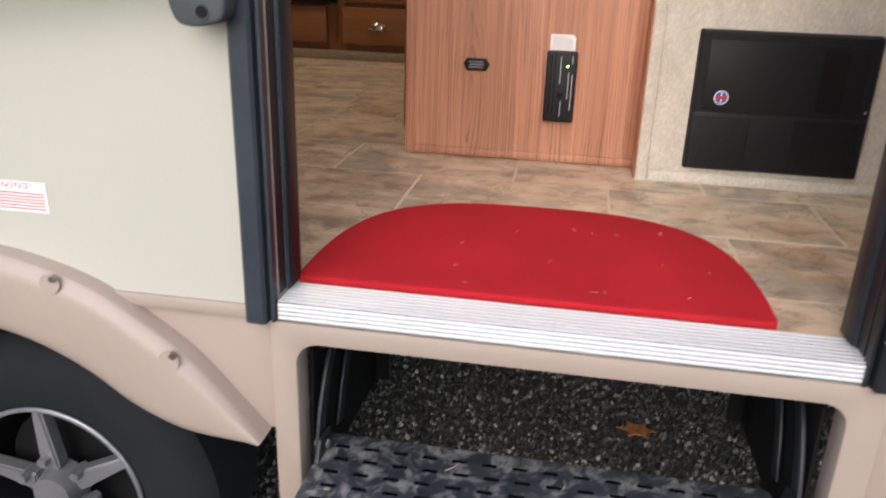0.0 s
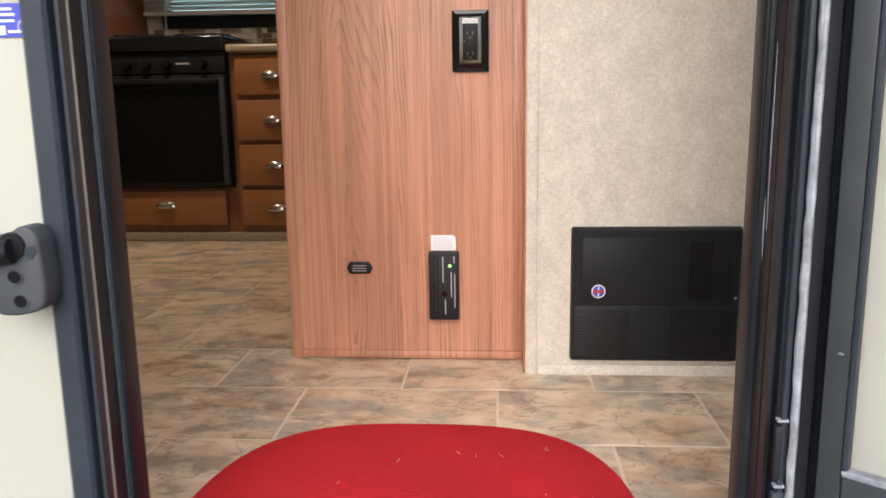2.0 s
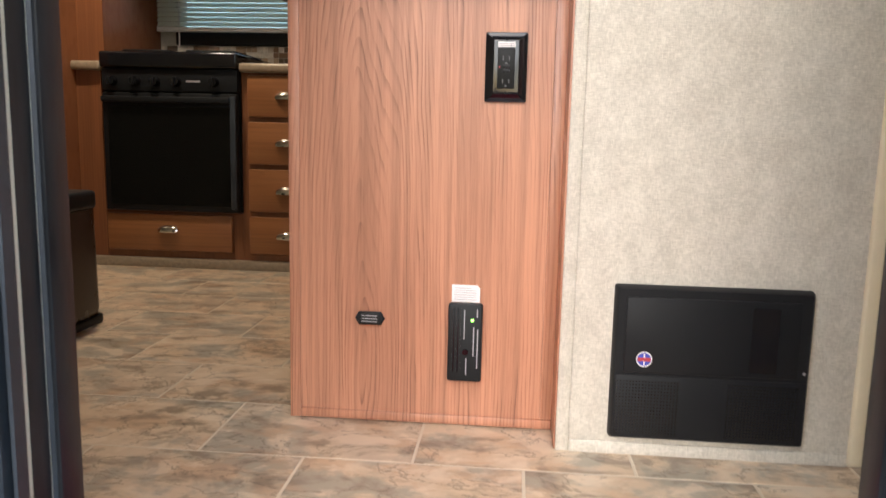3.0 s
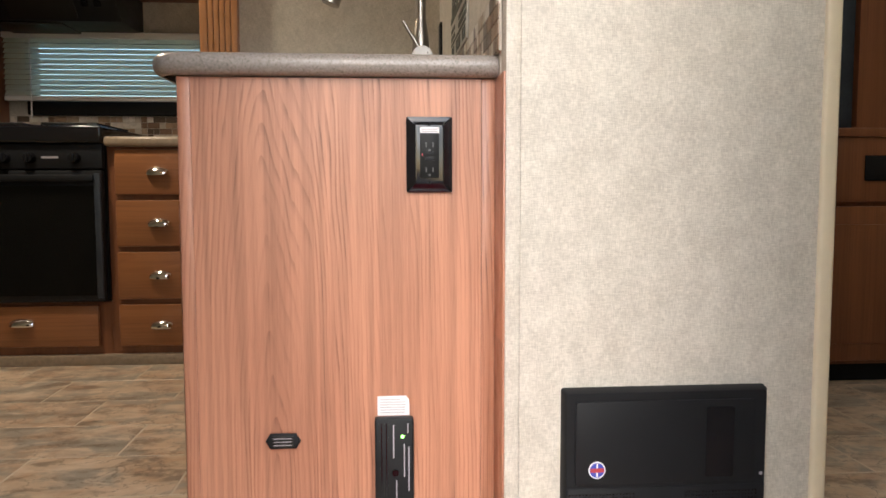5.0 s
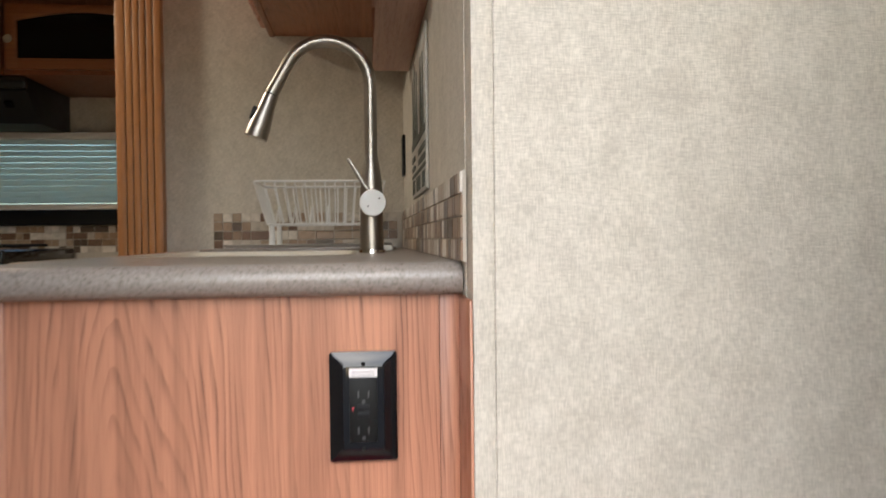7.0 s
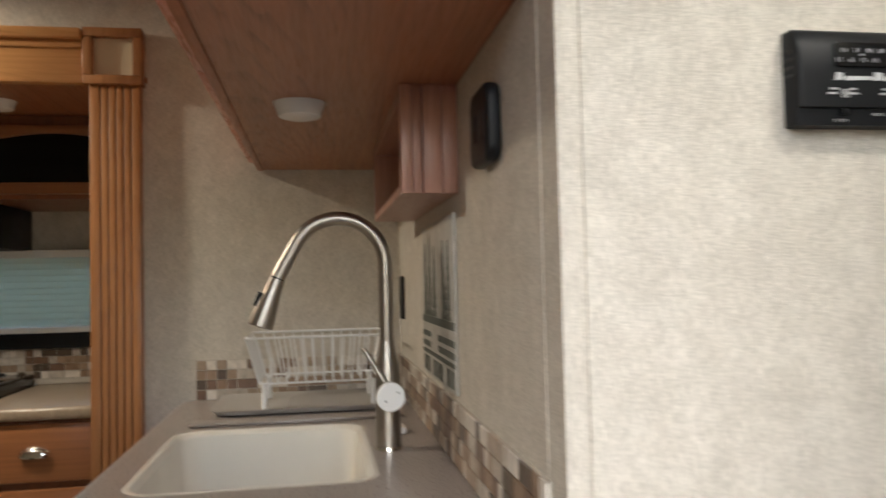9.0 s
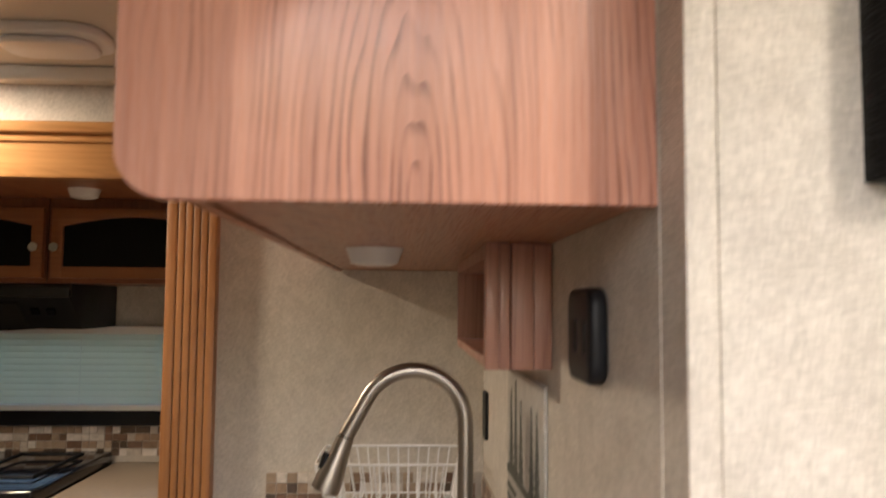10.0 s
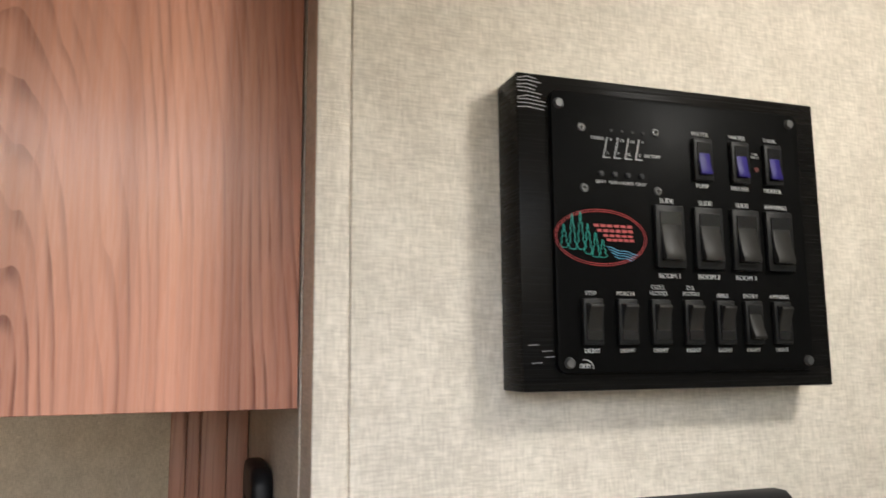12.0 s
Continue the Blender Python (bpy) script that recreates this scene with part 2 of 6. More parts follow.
# Threshold grooves: shade between the ribs put into a darker colour, mottled with dirt.
M_GROOVE = material("shaded_dirty_aluminium_groove", (0.22, 0.22, 0.225), 0.6, 0.4, var=0.5, scale=14, grain=90, bump=0.1, stretch=(0.3, 1, 1))
M_NICKEL = material("brushed_nickel", (0.37, 0.34, 0.30), 0.34, 1.0, var=0.06, scale=30, grain=400, bump=0.02, stretch=(1, 1, 0.1))
M_CHROME = material("chrome", (0.75, 0.72, 0.68), 0.1, 1.0, var=0.03, bump=0.0)
M_RUBBER = material("tyre_rubber", (0.012, 0.014, 0.017), 0.8, var=0.25, scale=20, grain=200, bump=0.2, spec=0.2)
M_RED = material("red_carpet", (0.47, 0.017, 0.026), 0.95, var=0.16, scale=7, grain=420, bump=0.9, spec=0.15)
_rn, _rl = M_RED.node_tree.nodes, M_RED.node_tree.links
_rm, _rw, _rt, _ra = _rn.new("ShaderNodeMapping"), _rn.new("ShaderNodeTexNoise"), _rn.new("ShaderNodeTexNoise"), _rn.new("ShaderNodeMath")
_rm.inputs["Scale"].default_value = (38.0, 260.0, 1.0)
_rl.new(_rn["Texture Coordinate"].outputs["Object"], _rm.inputs[0])
_rl.new(_rm.outputs[0], _rw.inputs["Vector"])
_rw.inputs["Scale"].default_value, _rw.inputs["Detail"].default_value = 1.0, 3
_rl.new(_rn["Texture Coordinate"].outputs["Object"], _rt.inputs["Vector"])
_rt.inputs["Scale"].default_value, _rt.inputs["Detail"].default_value = 700.0, 2
_ra.operation = "ADD"
_rl.new(_rw.outputs[0], _ra.inputs[0])
_rl.new(_rt.outputs[0], _ra.inputs[1])
_rl.new(_ra.outputs[0], _rn["Bump"].inputs["Height"])
_rn["Bump"].inputs["Strength"].default_value, _rn["Bump"].inputs["Distance"].default_value = 1.0, 0.0022
M_LINEN = linen("beige_linen_paper", (0.69, 0.635, 0.55), (0.475, 0.432, 0.366))
M_CREAM = material("cream_trim", (0.72, 0.61, 0.43), 0.4, var=0.05, scale=5, bump=0.03)
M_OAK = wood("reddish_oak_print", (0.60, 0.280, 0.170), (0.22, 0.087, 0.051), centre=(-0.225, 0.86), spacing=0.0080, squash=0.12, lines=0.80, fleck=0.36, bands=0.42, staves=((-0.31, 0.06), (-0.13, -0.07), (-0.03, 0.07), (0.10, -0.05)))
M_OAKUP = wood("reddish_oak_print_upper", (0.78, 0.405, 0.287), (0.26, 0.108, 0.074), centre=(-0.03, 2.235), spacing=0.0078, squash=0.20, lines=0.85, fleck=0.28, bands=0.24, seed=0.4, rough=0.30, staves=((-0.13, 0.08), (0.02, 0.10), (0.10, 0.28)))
M_OAKPINK = wood("pinkish_oak_strip", (0.50, 0.27, 0.195), (0.27, 0.122, 0.082), centre=(0.3, 1.6), spacing=0.010, lines=0.5, fleck=0.4, seed=3.3)
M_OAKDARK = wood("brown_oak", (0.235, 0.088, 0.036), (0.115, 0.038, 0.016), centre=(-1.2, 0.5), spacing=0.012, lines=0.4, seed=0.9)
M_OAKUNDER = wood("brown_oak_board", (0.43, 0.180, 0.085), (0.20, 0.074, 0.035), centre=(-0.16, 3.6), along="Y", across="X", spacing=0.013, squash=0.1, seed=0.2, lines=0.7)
M_OAKGOLD = wood("golden_oak", (0.42, 0.19, 0.068), (0.23, 0.09, 0.030), centre=(-0.57, 0.0), spacing=0.012, lines=0.35, seed=1.3)
M_OAKDRAWER = wood("brown_oak_drawer", (0.30, 0.122, 0.044), (0.18, 0.066, 0.024), centre=(1.15, -1.6), along="X", across="Z", spacing=0.016, squash=0.08, lines=0.45, seed=2.1)
M_OAKHEAD = wood("golden_oak_along", (0.66, 0.345, 0.13), (0.42, 0.19, 0.06), centre=(2.5, -1.2), along="X", across="Z", spacing=0.013, lines=0.45, seed=0.6)
M_STONE = material("speckled_grey_laminate", (0.27, 0.235, 0.21), 0.3, var=0.38, scale=230, grain=700, bump=0.02)
M_STONE2 = material("beige_laminate", (0.26, 0.20, 0.14), 0.32, var=0.25, scale=60, grain=300, bump=0.02)
M_SINK = material("cream_acrylic", (0.72, 0.68, 0.60), 0.22, var=0.02, bump=0.0)
M_WHITE = material("white_plastic", (0.78, 0.78, 0.77), 0.35, var=0.02, bump=0.0)
M_PAPER = material("white_paper", (0.80, 0.76, 0.76), 0.7, var=0.03, bump=0.05)
M_INK = material("grey_print", (0.35, 0.33, 0.35), 0.7, var=0.05, bump=0)
M_REDINK = material("red_print", (0.42, 0.04, 0.05), 0.6, var=0.05, bump=0)
M_BLUEINK = material("blue_print", (0.05, 0.07, 0.42), 0.5, var=0.05, bump=0)
M_LEGEND = material("white_legend", (0.58, 0.58, 0.58), 0.6, var=0.03, bump=0)
M_GREENINK = material("green_print", (0.02, 0.33, 0.27), 0.5, var=0.05, bump=0)
M_CYANINK = material("blue_line", (0.10, 0.34, 0.55), 0.5, var=0.05, bump=0)
M_CORAL = material("red_line", (0.40, 0.055, 0.055), 0.5, var=0.05, bump=0)
M_VIOLET = material("violet_rocker", (0.014, 0.008, 0.115), 0.42, var=0.1, bump=0, spec=0.2)
M_GROUT = material("vinyl_joint", (0.62, 0.53, 0.42), 0.6, var=0.1, bump=0.05)


def stone_print(name):
    """Slate print: tan, rust and grey patches with thin dark cracks and pale flakes, different on each tile."""
    m = bpy.data.materials.new(name)
    m.use_nodes = True
    n, l = m.node_tree.nodes, m.node_tree.links
    b = n["Principled BSDF"]
    info, tc = n.new("ShaderNodeObjectInfo"), n.new("ShaderNodeTexCoord")
    off = n.new("ShaderNodeVectorMath")
    off.operation = "MULTIPLY_ADD"
    l.new(info.outputs["Random"], off.inputs[0])
    off.inputs[1].default_value = (37, 91, 53)
    l.new(tc.outputs["Object"], off.inputs[2])

    def noise(scale, detail, warp, stretch=(1.0, 1.35, 1.0)):
        mp, t = n.new("ShaderNodeMapping"), n.new("ShaderNodeTexNoise")
        mp.inputs["Scale"].default_value = stretch
        l.new(off.outputs[0], mp.inputs[0])
        t.inputs["Scale"].default_value, t.inputs["Detail"].default_value, t.inputs["Distortion"].default_value = scale, detail, warp
        t.inputs["Roughness"].default_value = 0.6
        l.new(mp.outputs[0], t.inputs["Vector"])
        return t.outputs[0]

    def mixed(base, fac, lo, hi, top, colour):
        r, mx = n.new("ShaderNodeMapRange"), n.new("ShaderNodeMix")
        r.inputs["From Min"].default_value, r.inputs["From Max"].default_value, r.inputs["To Max"].default_value = lo, hi, top
        l.new(fac, r.inputs[0])
        mx.data_type = "RGBA"
        l.new(r.outputs[0], mx.inputs["Factor"])
        l.new(base, mx.inputs[6])
        mx.inputs[7].default_value = (*colour, 1)
        return mx.outputs[2]
    ramp = n.new("ShaderNodeValToRGB")
    e = ramp.color_ramp.elements
    e[0].color, e[1].color = (0.54, 0.42, 0.305, 1), (0.62, 0.465, 0.32, 1)
    l.new(info.outputs["Random"], ramp.inputs[0])
    patch, rust, crack, flake = noise(5.5, 6, 0.25), noise(6.5, 7, 0.3), noise(5.5, 7, 0.4, (1.0, 1.5, 1.0)), noise(10.0, 8, 0.35, (1.0, 1.5, 1.0))
    c = mixed(ramp.outputs[0], patch, 0.48, 0.57, 0.9, (0.34, 0.30, 0.24))
    c = mixed(c, rust, 0.50, 0.61, 0.5, (0.48, 0.275, 0.15))
    c = mixed(c, flake, 0.53, 0.62, 0.75, (0.70, 0.56, 0.42))
    c = mixed(c, flake, 0.47, 0.36, 0.75, (0.20, 0.14, 0.095))
    ridge = n.new("ShaderNodeMath")
    ridge.operation = "SUBTRACT"
    l.new(crack, ridge.inputs[0])
    ridge.inputs[1].default_value = 0.5
    ab = n.new("ShaderNodeMath")
    ab.operation = "ABSOLUTE"
    l.new(ridge.outputs[0], ab.inputs[0])
    c = mixed(c, ab.outputs[0], 0.012, 0.0, 0.7, (0.13, 0.088, 0.058))
    l.new(c, b.inputs["Base Color"])
    b.inputs["Roughness"].default_value = 0.34
    bp = n.new("ShaderNodeBump")
    bp.inputs["Strength"].default_value, bp.inputs["Distance"].default_value = 0.2, 0.002
    l.new(flake, bp.inputs["Height"])
    l.new(bp.outputs[0], b.inputs["Normal"])
    return m


M_TILE = stone_print("stone_print_vinyl")
M_BEZEL = material("switch_bezel", (0.012, 0.012, 0.012), 0.42, var=0.1, bump=0, spec=0.14)
M_MOSAIC = choice("mosaic_stone", [(0.66, 0.60, 0.53), (0.17, 0.10, 0.065), (0.36, 0.27, 0.19), (0.62, 0.57, 0.50), (0.26, 0.17, 0.11), (0.48, 0.42, 0.35), (0.10, 0.07, 0.05), (0.33, 0.23, 0.155)], rough=0.3, scale=40.0, mottle=0.2)
M_MOSGROUT = material("mosaic_grout", (0.50, 0.45, 0.38), 0.8, var=0.1)
M_CEIL = material("ceiling_panel", (0.62, 0.57, 0.49), 0.7, var=0.04, scale=4, grain=200)
M_GRAVEL = material("dark_gravel", (0.085, 0.080, 0.070), 0.85, var=0.6, scale=60, grain=160, bump=1.0)
# Stone tones kept dark to carry the shade under the trailer.
M_PEBBLE = material("shade_dark_gravel_stone", (0.075, 0.070, 0.058), 0.5, var=0.8, scale=70, grain=120, bump=0.3)
_pn, _pl = M_PEBBLE.node_tree.nodes, M_PEBBLE.node_tree.links
_pg, _pr = _pn.new("ShaderNodeNewGeometry"), _pn.new("ShaderNodeValToRGB")
_pe = _pr.color_ramp.elements
while len(_pe) < 6:
    _pe.new(0.5)
for _i, _c in enumerate(((0.014, 0.014, 0.013), (0.030, 0.028, 0.023), (0.055, 0.045, 0.032), (0.028, 0.032, 0.023), (0.11, 0.10, 0.085), (0.34, 0.33, 0.30))):
    _pe[_i].position, _pe[_i].color = (0.0, 0.32, 0.52, 0.68, 0.82, 1.0)[_i], (*_c, 1)
_pl.new(_pg.outputs["Random Per Island"], _pr.inputs[0])
_pl.new(_pr.outputs[0], _pn["Principled BSDF"].inputs["Base Color"])
M_BLIND = material("pale_blind_slat", (0.82, 0.86, 0.85), 0.5, var=0.03, bump=0)
_bn, _bl = M_BLIND.node_tree.nodes, M_BLIND.node_tree.links
_tr, _mx = _bn.new("ShaderNodeBsdfTranslucent"), _bn.new("ShaderNodeMixShader")
_tr.inputs[0].default_value, _mx.inputs[0].default_value = (0.97, 1.0, 0.90, 1), 0.58
_bl.new(_bn["Principled BSDF"].outputs[0], _mx.inputs[1])
_bl.new(_tr.outputs[0], _mx.inputs[2])
_bl.new(_mx.outputs[0], _bn["Material Output"].inputs[0])
M_LENS = glow("lit_lamp_cover", (1.0, 0.93, 0.82), 11.0)
M_PUCK = material("frosted_lamp_cover", (0.75, 0.73, 0.72), 0.4, var=0.02, bump=0)
M_LED = glow("green_lamp", (0.25, 1.0, 0.05), 3.0)
M_GLASS = material("dark_cabinet_glass", (0.004, 0.004, 0.004), 0.14, var=0.1, bump=0, spec=0.2)
M_DOORFRAME = material("dark_grey_door_paint", (0.040, 0.044, 0.048), 0.42, var=0.2, scale=14, grain=300, bump=0.08)
M_SCREEN = material("pale_screen_cloth", (0.82, 0.79, 0.71), 0.7, var=0.05, scale=5, grain=300, bump=0.1)
_sn, _sl = M_SCREEN.node_tree.nodes, M_SCREEN.node_tree.links
_st, _sm = _sn.new("ShaderNodeBsdfTranslucent"), _sn.new("ShaderNodeMixShader")
_st.inputs[0].default_value, _sm.inputs[0].default_value = (0.93, 0.91, 0.85, 1), 0.7
_sl.new(_sn["Principled BSDF"].outputs[0], _sm.inputs[1])
_sl.new(_st.outputs[0], _sm.inputs[2])
_sl.new(_sm.outputs[0], _sn["Material Output"].inputs[0])
M_SEAL = material("grey_rubber_seal", (0.27, 0.275, 0.29), 0.7, var=0.5, scale=40, grain=200, bump=0.3)
M_DIRT = material("muddy_steel", (0.05, 0.055, 0.065), 0.38, 0.3, var=0.5, scale=16, grain=70, bump=0.3)
_dn, _dl = M_DIRT.node_tree.nodes, M_DIRT.node_tree.links
_mud, _mr, _mm = _dn.new("ShaderNodeTexNoise"), _dn.new("ShaderNodeMapRange"), _dn.new("ShaderNodeMix")
_mud.inputs["Scale"].default_value, _mud.inputs["Roughness"].default_value, _mud.inputs["Detail"].default_value, _mud.inputs["Distortion"].default_value = 26.0, 0.72, 14, 0.5
_dl.new(_dn["Texture Coordinate"].outputs["Object"], _mud.inputs["Vector"])
_mr.inputs["From Min"].default_value, _mr.inputs["From Max"].default_value, _mr.inputs["To Max"].default_value = 0.49, 0.60, 0.80
_dl.new(_mud.outputs[0], _mr.inputs[0])
_mm.data_type = "RGBA"
_dl.new(_mr.outputs[0], _mm.inputs["Factor"])
_dl.new(_dn["Color Ramp"].outputs[0], _mm.inputs[6])
_mm.inputs[7].default_value = (0.42, 0.41, 0.40, 1)
_dl.new(_mm.outputs[2], _dn["Principled BSDF"].inputs["Base Color"])
M_STEPBAR = material("worn_black_steel", (0.020, 0.022, 0.026), 0.42, var=0.5, scale=30, grain=160, bump=0.15, spec=0.3)
M_BRACKET = material("grey_moulded_plastic", (0.052, 0.057, 0.063), 0.55, var=0.25, scale=25, grain=300, bump=0.15)
M_RIM = material("dull_alloy", (0.27, 0.27, 0.28), 0.33, 0.6, var=0.15, scale=12, grain=100, bump=0.05)
M_LEAF = material("dry_leaf", (0.36, 0.13, 0.03), 0.8, var=0.3, scale=60)
M_STRAW = material("straw", (0.55, 0.46, 0.28), 0.8, var=0.2)
M_SIGN = material("weathered_sign", (0.42, 0.40, 0.36), 0.5, 0.2, var=0.25, scale=20, grain=90, bump=0.1)
M_TRAY = material("grey_tray", (0.41, 0.385, 0.35), 0.4, var=0.05, bump=0)
M_SCREW = material("dark_screw", (0.085, 0.085, 0.085), 0.5, 0.6, var=0.1, bump=0)
M_SIGNDARK = material("sign_paint", (0.07, 0.075, 0.06), 0.6, var=0.2, bump=0)
M_GREY = material("grey_rocker", (0.020, 0.019, 0.0175), 0.40, var=0.1, bump=0, spec=0.14)

# ---- mesh helpers ----
FL = 0.75


def box(bm, x0, x1, y0, y1, z0, z1, bevel=0.0, seg=2):
    r = bmesh.ops.create_cube(bm, size=1.0, matrix=Matrix.Translation(((x0 + x1) / 2, (y0 + y1) / 2, (z0 + z1) / 2)) @ Matrix.Diagonal((abs(x1 - x0), abs(y1 - y0), abs(z1 - z0), 1)))
    if bevel:
        edges = list({e for v in r["verts"] for e in v.link_edges})
        bmesh.ops.bevel(bm, geom=edges, offset=bevel, segments=seg, profile=0.5, affect="EDGES", clamp_overlap=True)
    return bm


def cyl(bm, p0, p1, r0, r1=None, seg=20):
    p0, p1 = Vector(p0), Vector(p1)
    r1 = r0 if r1 is None else r1
    m = Matrix.Translation((p0 + p1) / 2) @ (p1 - p0).to_track_quat("Z", "Y").to_matrix().to_4x4()
    bmesh.ops.create_cone(bm, cap_ends=True, segments=seg, radius1=r0, radius2=r1, depth=(p1 - p0).length, matrix=m)
    return bm


def prism(bm, pts, axis, a0, a1, bevel=0.0, seg=2):
    """A polygon, given in the two other axes in order, drawn out along axis from a0 to a1."""
    def put(p, a):
        return {"x": (a, p[0], p[1]), "y": (p[0], a, p[1]), "z": (p[0], p[1], a)}[axis]
    lo = [bm.verts.new(put(p, a0)) for p in pts]
    hi = [bm.verts.new(put(p, a1)) for p in pts]
    faces = [bm.faces.new(lo), bm.faces.new(hi[::-1])]
    for i in range(len(pts)):
        j = (i + 1) % len(pts)
        faces.append(bm.faces.new((lo[i], hi[i], hi[j], lo[j])))
    bmesh.ops.recalc_face_normals(bm, faces=faces)
    if bevel:
        caps = {e for f in faces[:2] for e in f.edges}
        bmesh.ops.bevel(bm, geom=list(caps), offset=bevel, segments=seg, profile=0.5, affect="EDGES", clamp_overlap=True)
    return bm


def tube(bm, pts, r, seg=10, radii=None):
    """A round bar along the points."""
    pts = [Vector(p) for p in pts]
    rings, up = [], None
    for i, p in enumerate(pts):
        t = (pts[min(i + 1, len(pts) - 1)] - pts[max(i - 1, 0)]).normalized()
        if up is None:
            up = t.orthogonal().normalized()
        up = (up - t * up.dot(t)).normalized()
        side = t.cross(up)
        rr = radii[i] if radii else r
        rings.append([bm.verts.new(p + rr * (math.cos(2 * math.pi * k / seg) * up + math.sin(2 * math.pi * k / seg) * side)) for k in range(seg)])
    for a, b in zip(rings, rings[1:]):
        for k in range(seg):
            bm.faces.new((a[k], a[(k + 1) % seg], b[(k + 1) % seg], b[k]))
    bm.faces.new(rings[0][::-1])
    bm.faces.new(rings[-1])
    return bm


def rounded(x0, x1, y0, y1, r, n=5):
    """The outline of a rectangle with round corners."""
    out = []
    for cx, cy, a in ((x1 - r, y1 - r, 0), (x0 + r, y1 - r, 90), (x0 + r, y0 + r, 180), (x1 - r, y0 + r, 270)):
        for i in range(n + 1):
            t = radians(a + 90 * i / n)
            out.append((cx + r * math.cos(t), cy + r * math.sin(t)))
    return out


def finish(ob, bm, mat, smooth=True):
    bmesh.ops.recalc_face_normals(bm, faces=bm.faces[:])
    me = bpy.data.meshes.new(ob)
    bm.to_mesh(me)
    bm.free()
    me.materials.append(mat)
    if smooth:
        me.polygons.foreach_set("use_smooth", [True] * len(me.polygons))
        me.set_sharp_from_angle(angle=radians(35))
    return me


def part(name, bm, mat, parent=None, label=""):
    ob = new(name, finish(name, bm, mat))
    if parent is not None:
        ob.parent = parent
    if label:
        ob["label"] = label
    return ob


def thing(name, at, label, category, group="", kind=""):
    ob = new(name)
    ob.location = at
    ob.empty_display_size = 0.05
    return tagged(ob, label, category, group, kind)


def put_under(ob, parent):
    """Parent a mesh made in world places under a thing, keeping its place."""
    ob.parent = parent
    ob.matrix_parent_inverse = Matrix.Translation(-Vector(parent.location))
    return ob


def wpart(name, bm, mat, parent, label=""):
    """A part whose mesh is written in world places."""
    return put_under(part(name, bm, mat, None, label), parent)


def shift(t, x=0.0, y=0.0, z=0.0):
    """Move a finished thing with all its parts."""
    t.location = Vector(t.location) + Vector((x, y, z))
    return t


def B(*a, **k):
    return box(bmesh.new(), *a, **k)


def C(*a, **k):
    return cyl(bmesh.new(), *a, **k)


def P(*a, **k):
    return prism(bmesh.new(), *a, **k)


def setting(name, bm, mat, label, category):
    return tagged(part(name, bm, mat), label, category, kind="structure")


def text_mesh(body, size, mat, loc, rot, parent, name="lettering", label="", align="CENTER", squeeze=1.0):
    cu = bpy.data.curves.new("t", "FONT")
    cu.body, cu.size, cu.align_x, cu.align_y = body, size, align, "CENTER"
    cu.extrude, cu.offset = 0.0002, -0.012 * size
    tmp = bpy.data.objects.new("t", cu)
    scene.collection.objects.link(tmp)
    me = bpy.data.meshes.new_from_object(tmp.evaluated_get(bpy.context.evaluated_depsgraph_get()))
    bpy.data.objects.remove(tmp)
    me.materials.clear()
    me.materials.append(mat)
    me.transform(Matrix.Translation(loc) @ Euler([radians(a) for a in rot]).to_matrix().to_4x4() @ Matrix.Diagonal((squeeze, 1, 1, 1)))
    ob = new(name, me)
    if label:
        ob["label"] = label
    return put_under(ob, parent)


# ---- setting ----
bm = bmesh.new()
bmesh.ops.create_grid(bm, x_segments=60, y_segments=60, size=60)
for v in bm.verts:
    v.co.z = 0.0
setting("ground", bm, M_GRAVEL, "grey gravel ground under and round the trailer", "ground")

# door side wall with the entry opening
DX0, DX1, WY0, WY1, TOP = -0.358, 0.412, 0.90, 0.96, 2.80
bm = bmesh.new()
box(bm, -4.2, DX0, WY0, WY1, 0.735, TOP)
box(bm, DX1, 3.2, WY0, WY1, 0.735, TOP)
box(bm, DX0, DX1, WY0, WY1, 2.67, TOP)
setting("wall_south", bm, M_SIDING, "smooth cream siding of the trailer's entry side", "wall")
setting("wall_west", B(-4.26, -4.2, WY0, 4.2, 0.4, TOP), M_SIDING, "plain end wall of the trailer", "wall")
setting("wall_east", B(3.2, 3.26, WY0, 4.2, 0.4, TOP), M_SIDING, "plain end wall of the trailer", "wall")
bm = bmesh.new()
box(bm, -0.5115, 3.2, 3.15, 3.1995, 0.68, TOP)
box(bm, -4.2, -0.5117, 3.15, 3.20, 2.52, TOP)
setting("wall_north", bm, M_LINEN, "beige linen-papered wall behind the sink", "wall")
bm = bmesh.new()
box(bm, -4.2, -0.50, 3.99, 4.05, 0.68, 1.74)
box(bm, -4.2, -0.50, 3.99, 4.05, 2.09, 2.56)
box(bm, -4.2, -1.575, 3.99, 4.05, 1.74, 2.09)
box(bm, -0.70, -0.50, 3.99, 4.05, 1.74, 2.09)
setting("wall_slide_out", bm, M_LINEN, "beige back wall of the kitchen slide-out", "wall")
setting("wall_slide_out_end", B(-0.545, -0.50, 3.20, 3.99, 0.68, 2.56), M_LINEN, "beige end wall of the kitchen slide-out", "wall")
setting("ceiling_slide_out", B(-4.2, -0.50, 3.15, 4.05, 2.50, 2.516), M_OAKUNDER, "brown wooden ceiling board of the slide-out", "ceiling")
bm = bmesh.new()
box(bm, -4.2, 3.2, WY1, 3.15, 2.775, 2.80)
for sx in (-1.62, -0.4, 0.82):
    box(bm, sx - 0.012, sx + 0.012, WY1, 3.15, 2.770, 2.776)
box(bm, -4.2, 3.2, 3.10, 3.148, 2.735, 2.774, bevel=0.008)
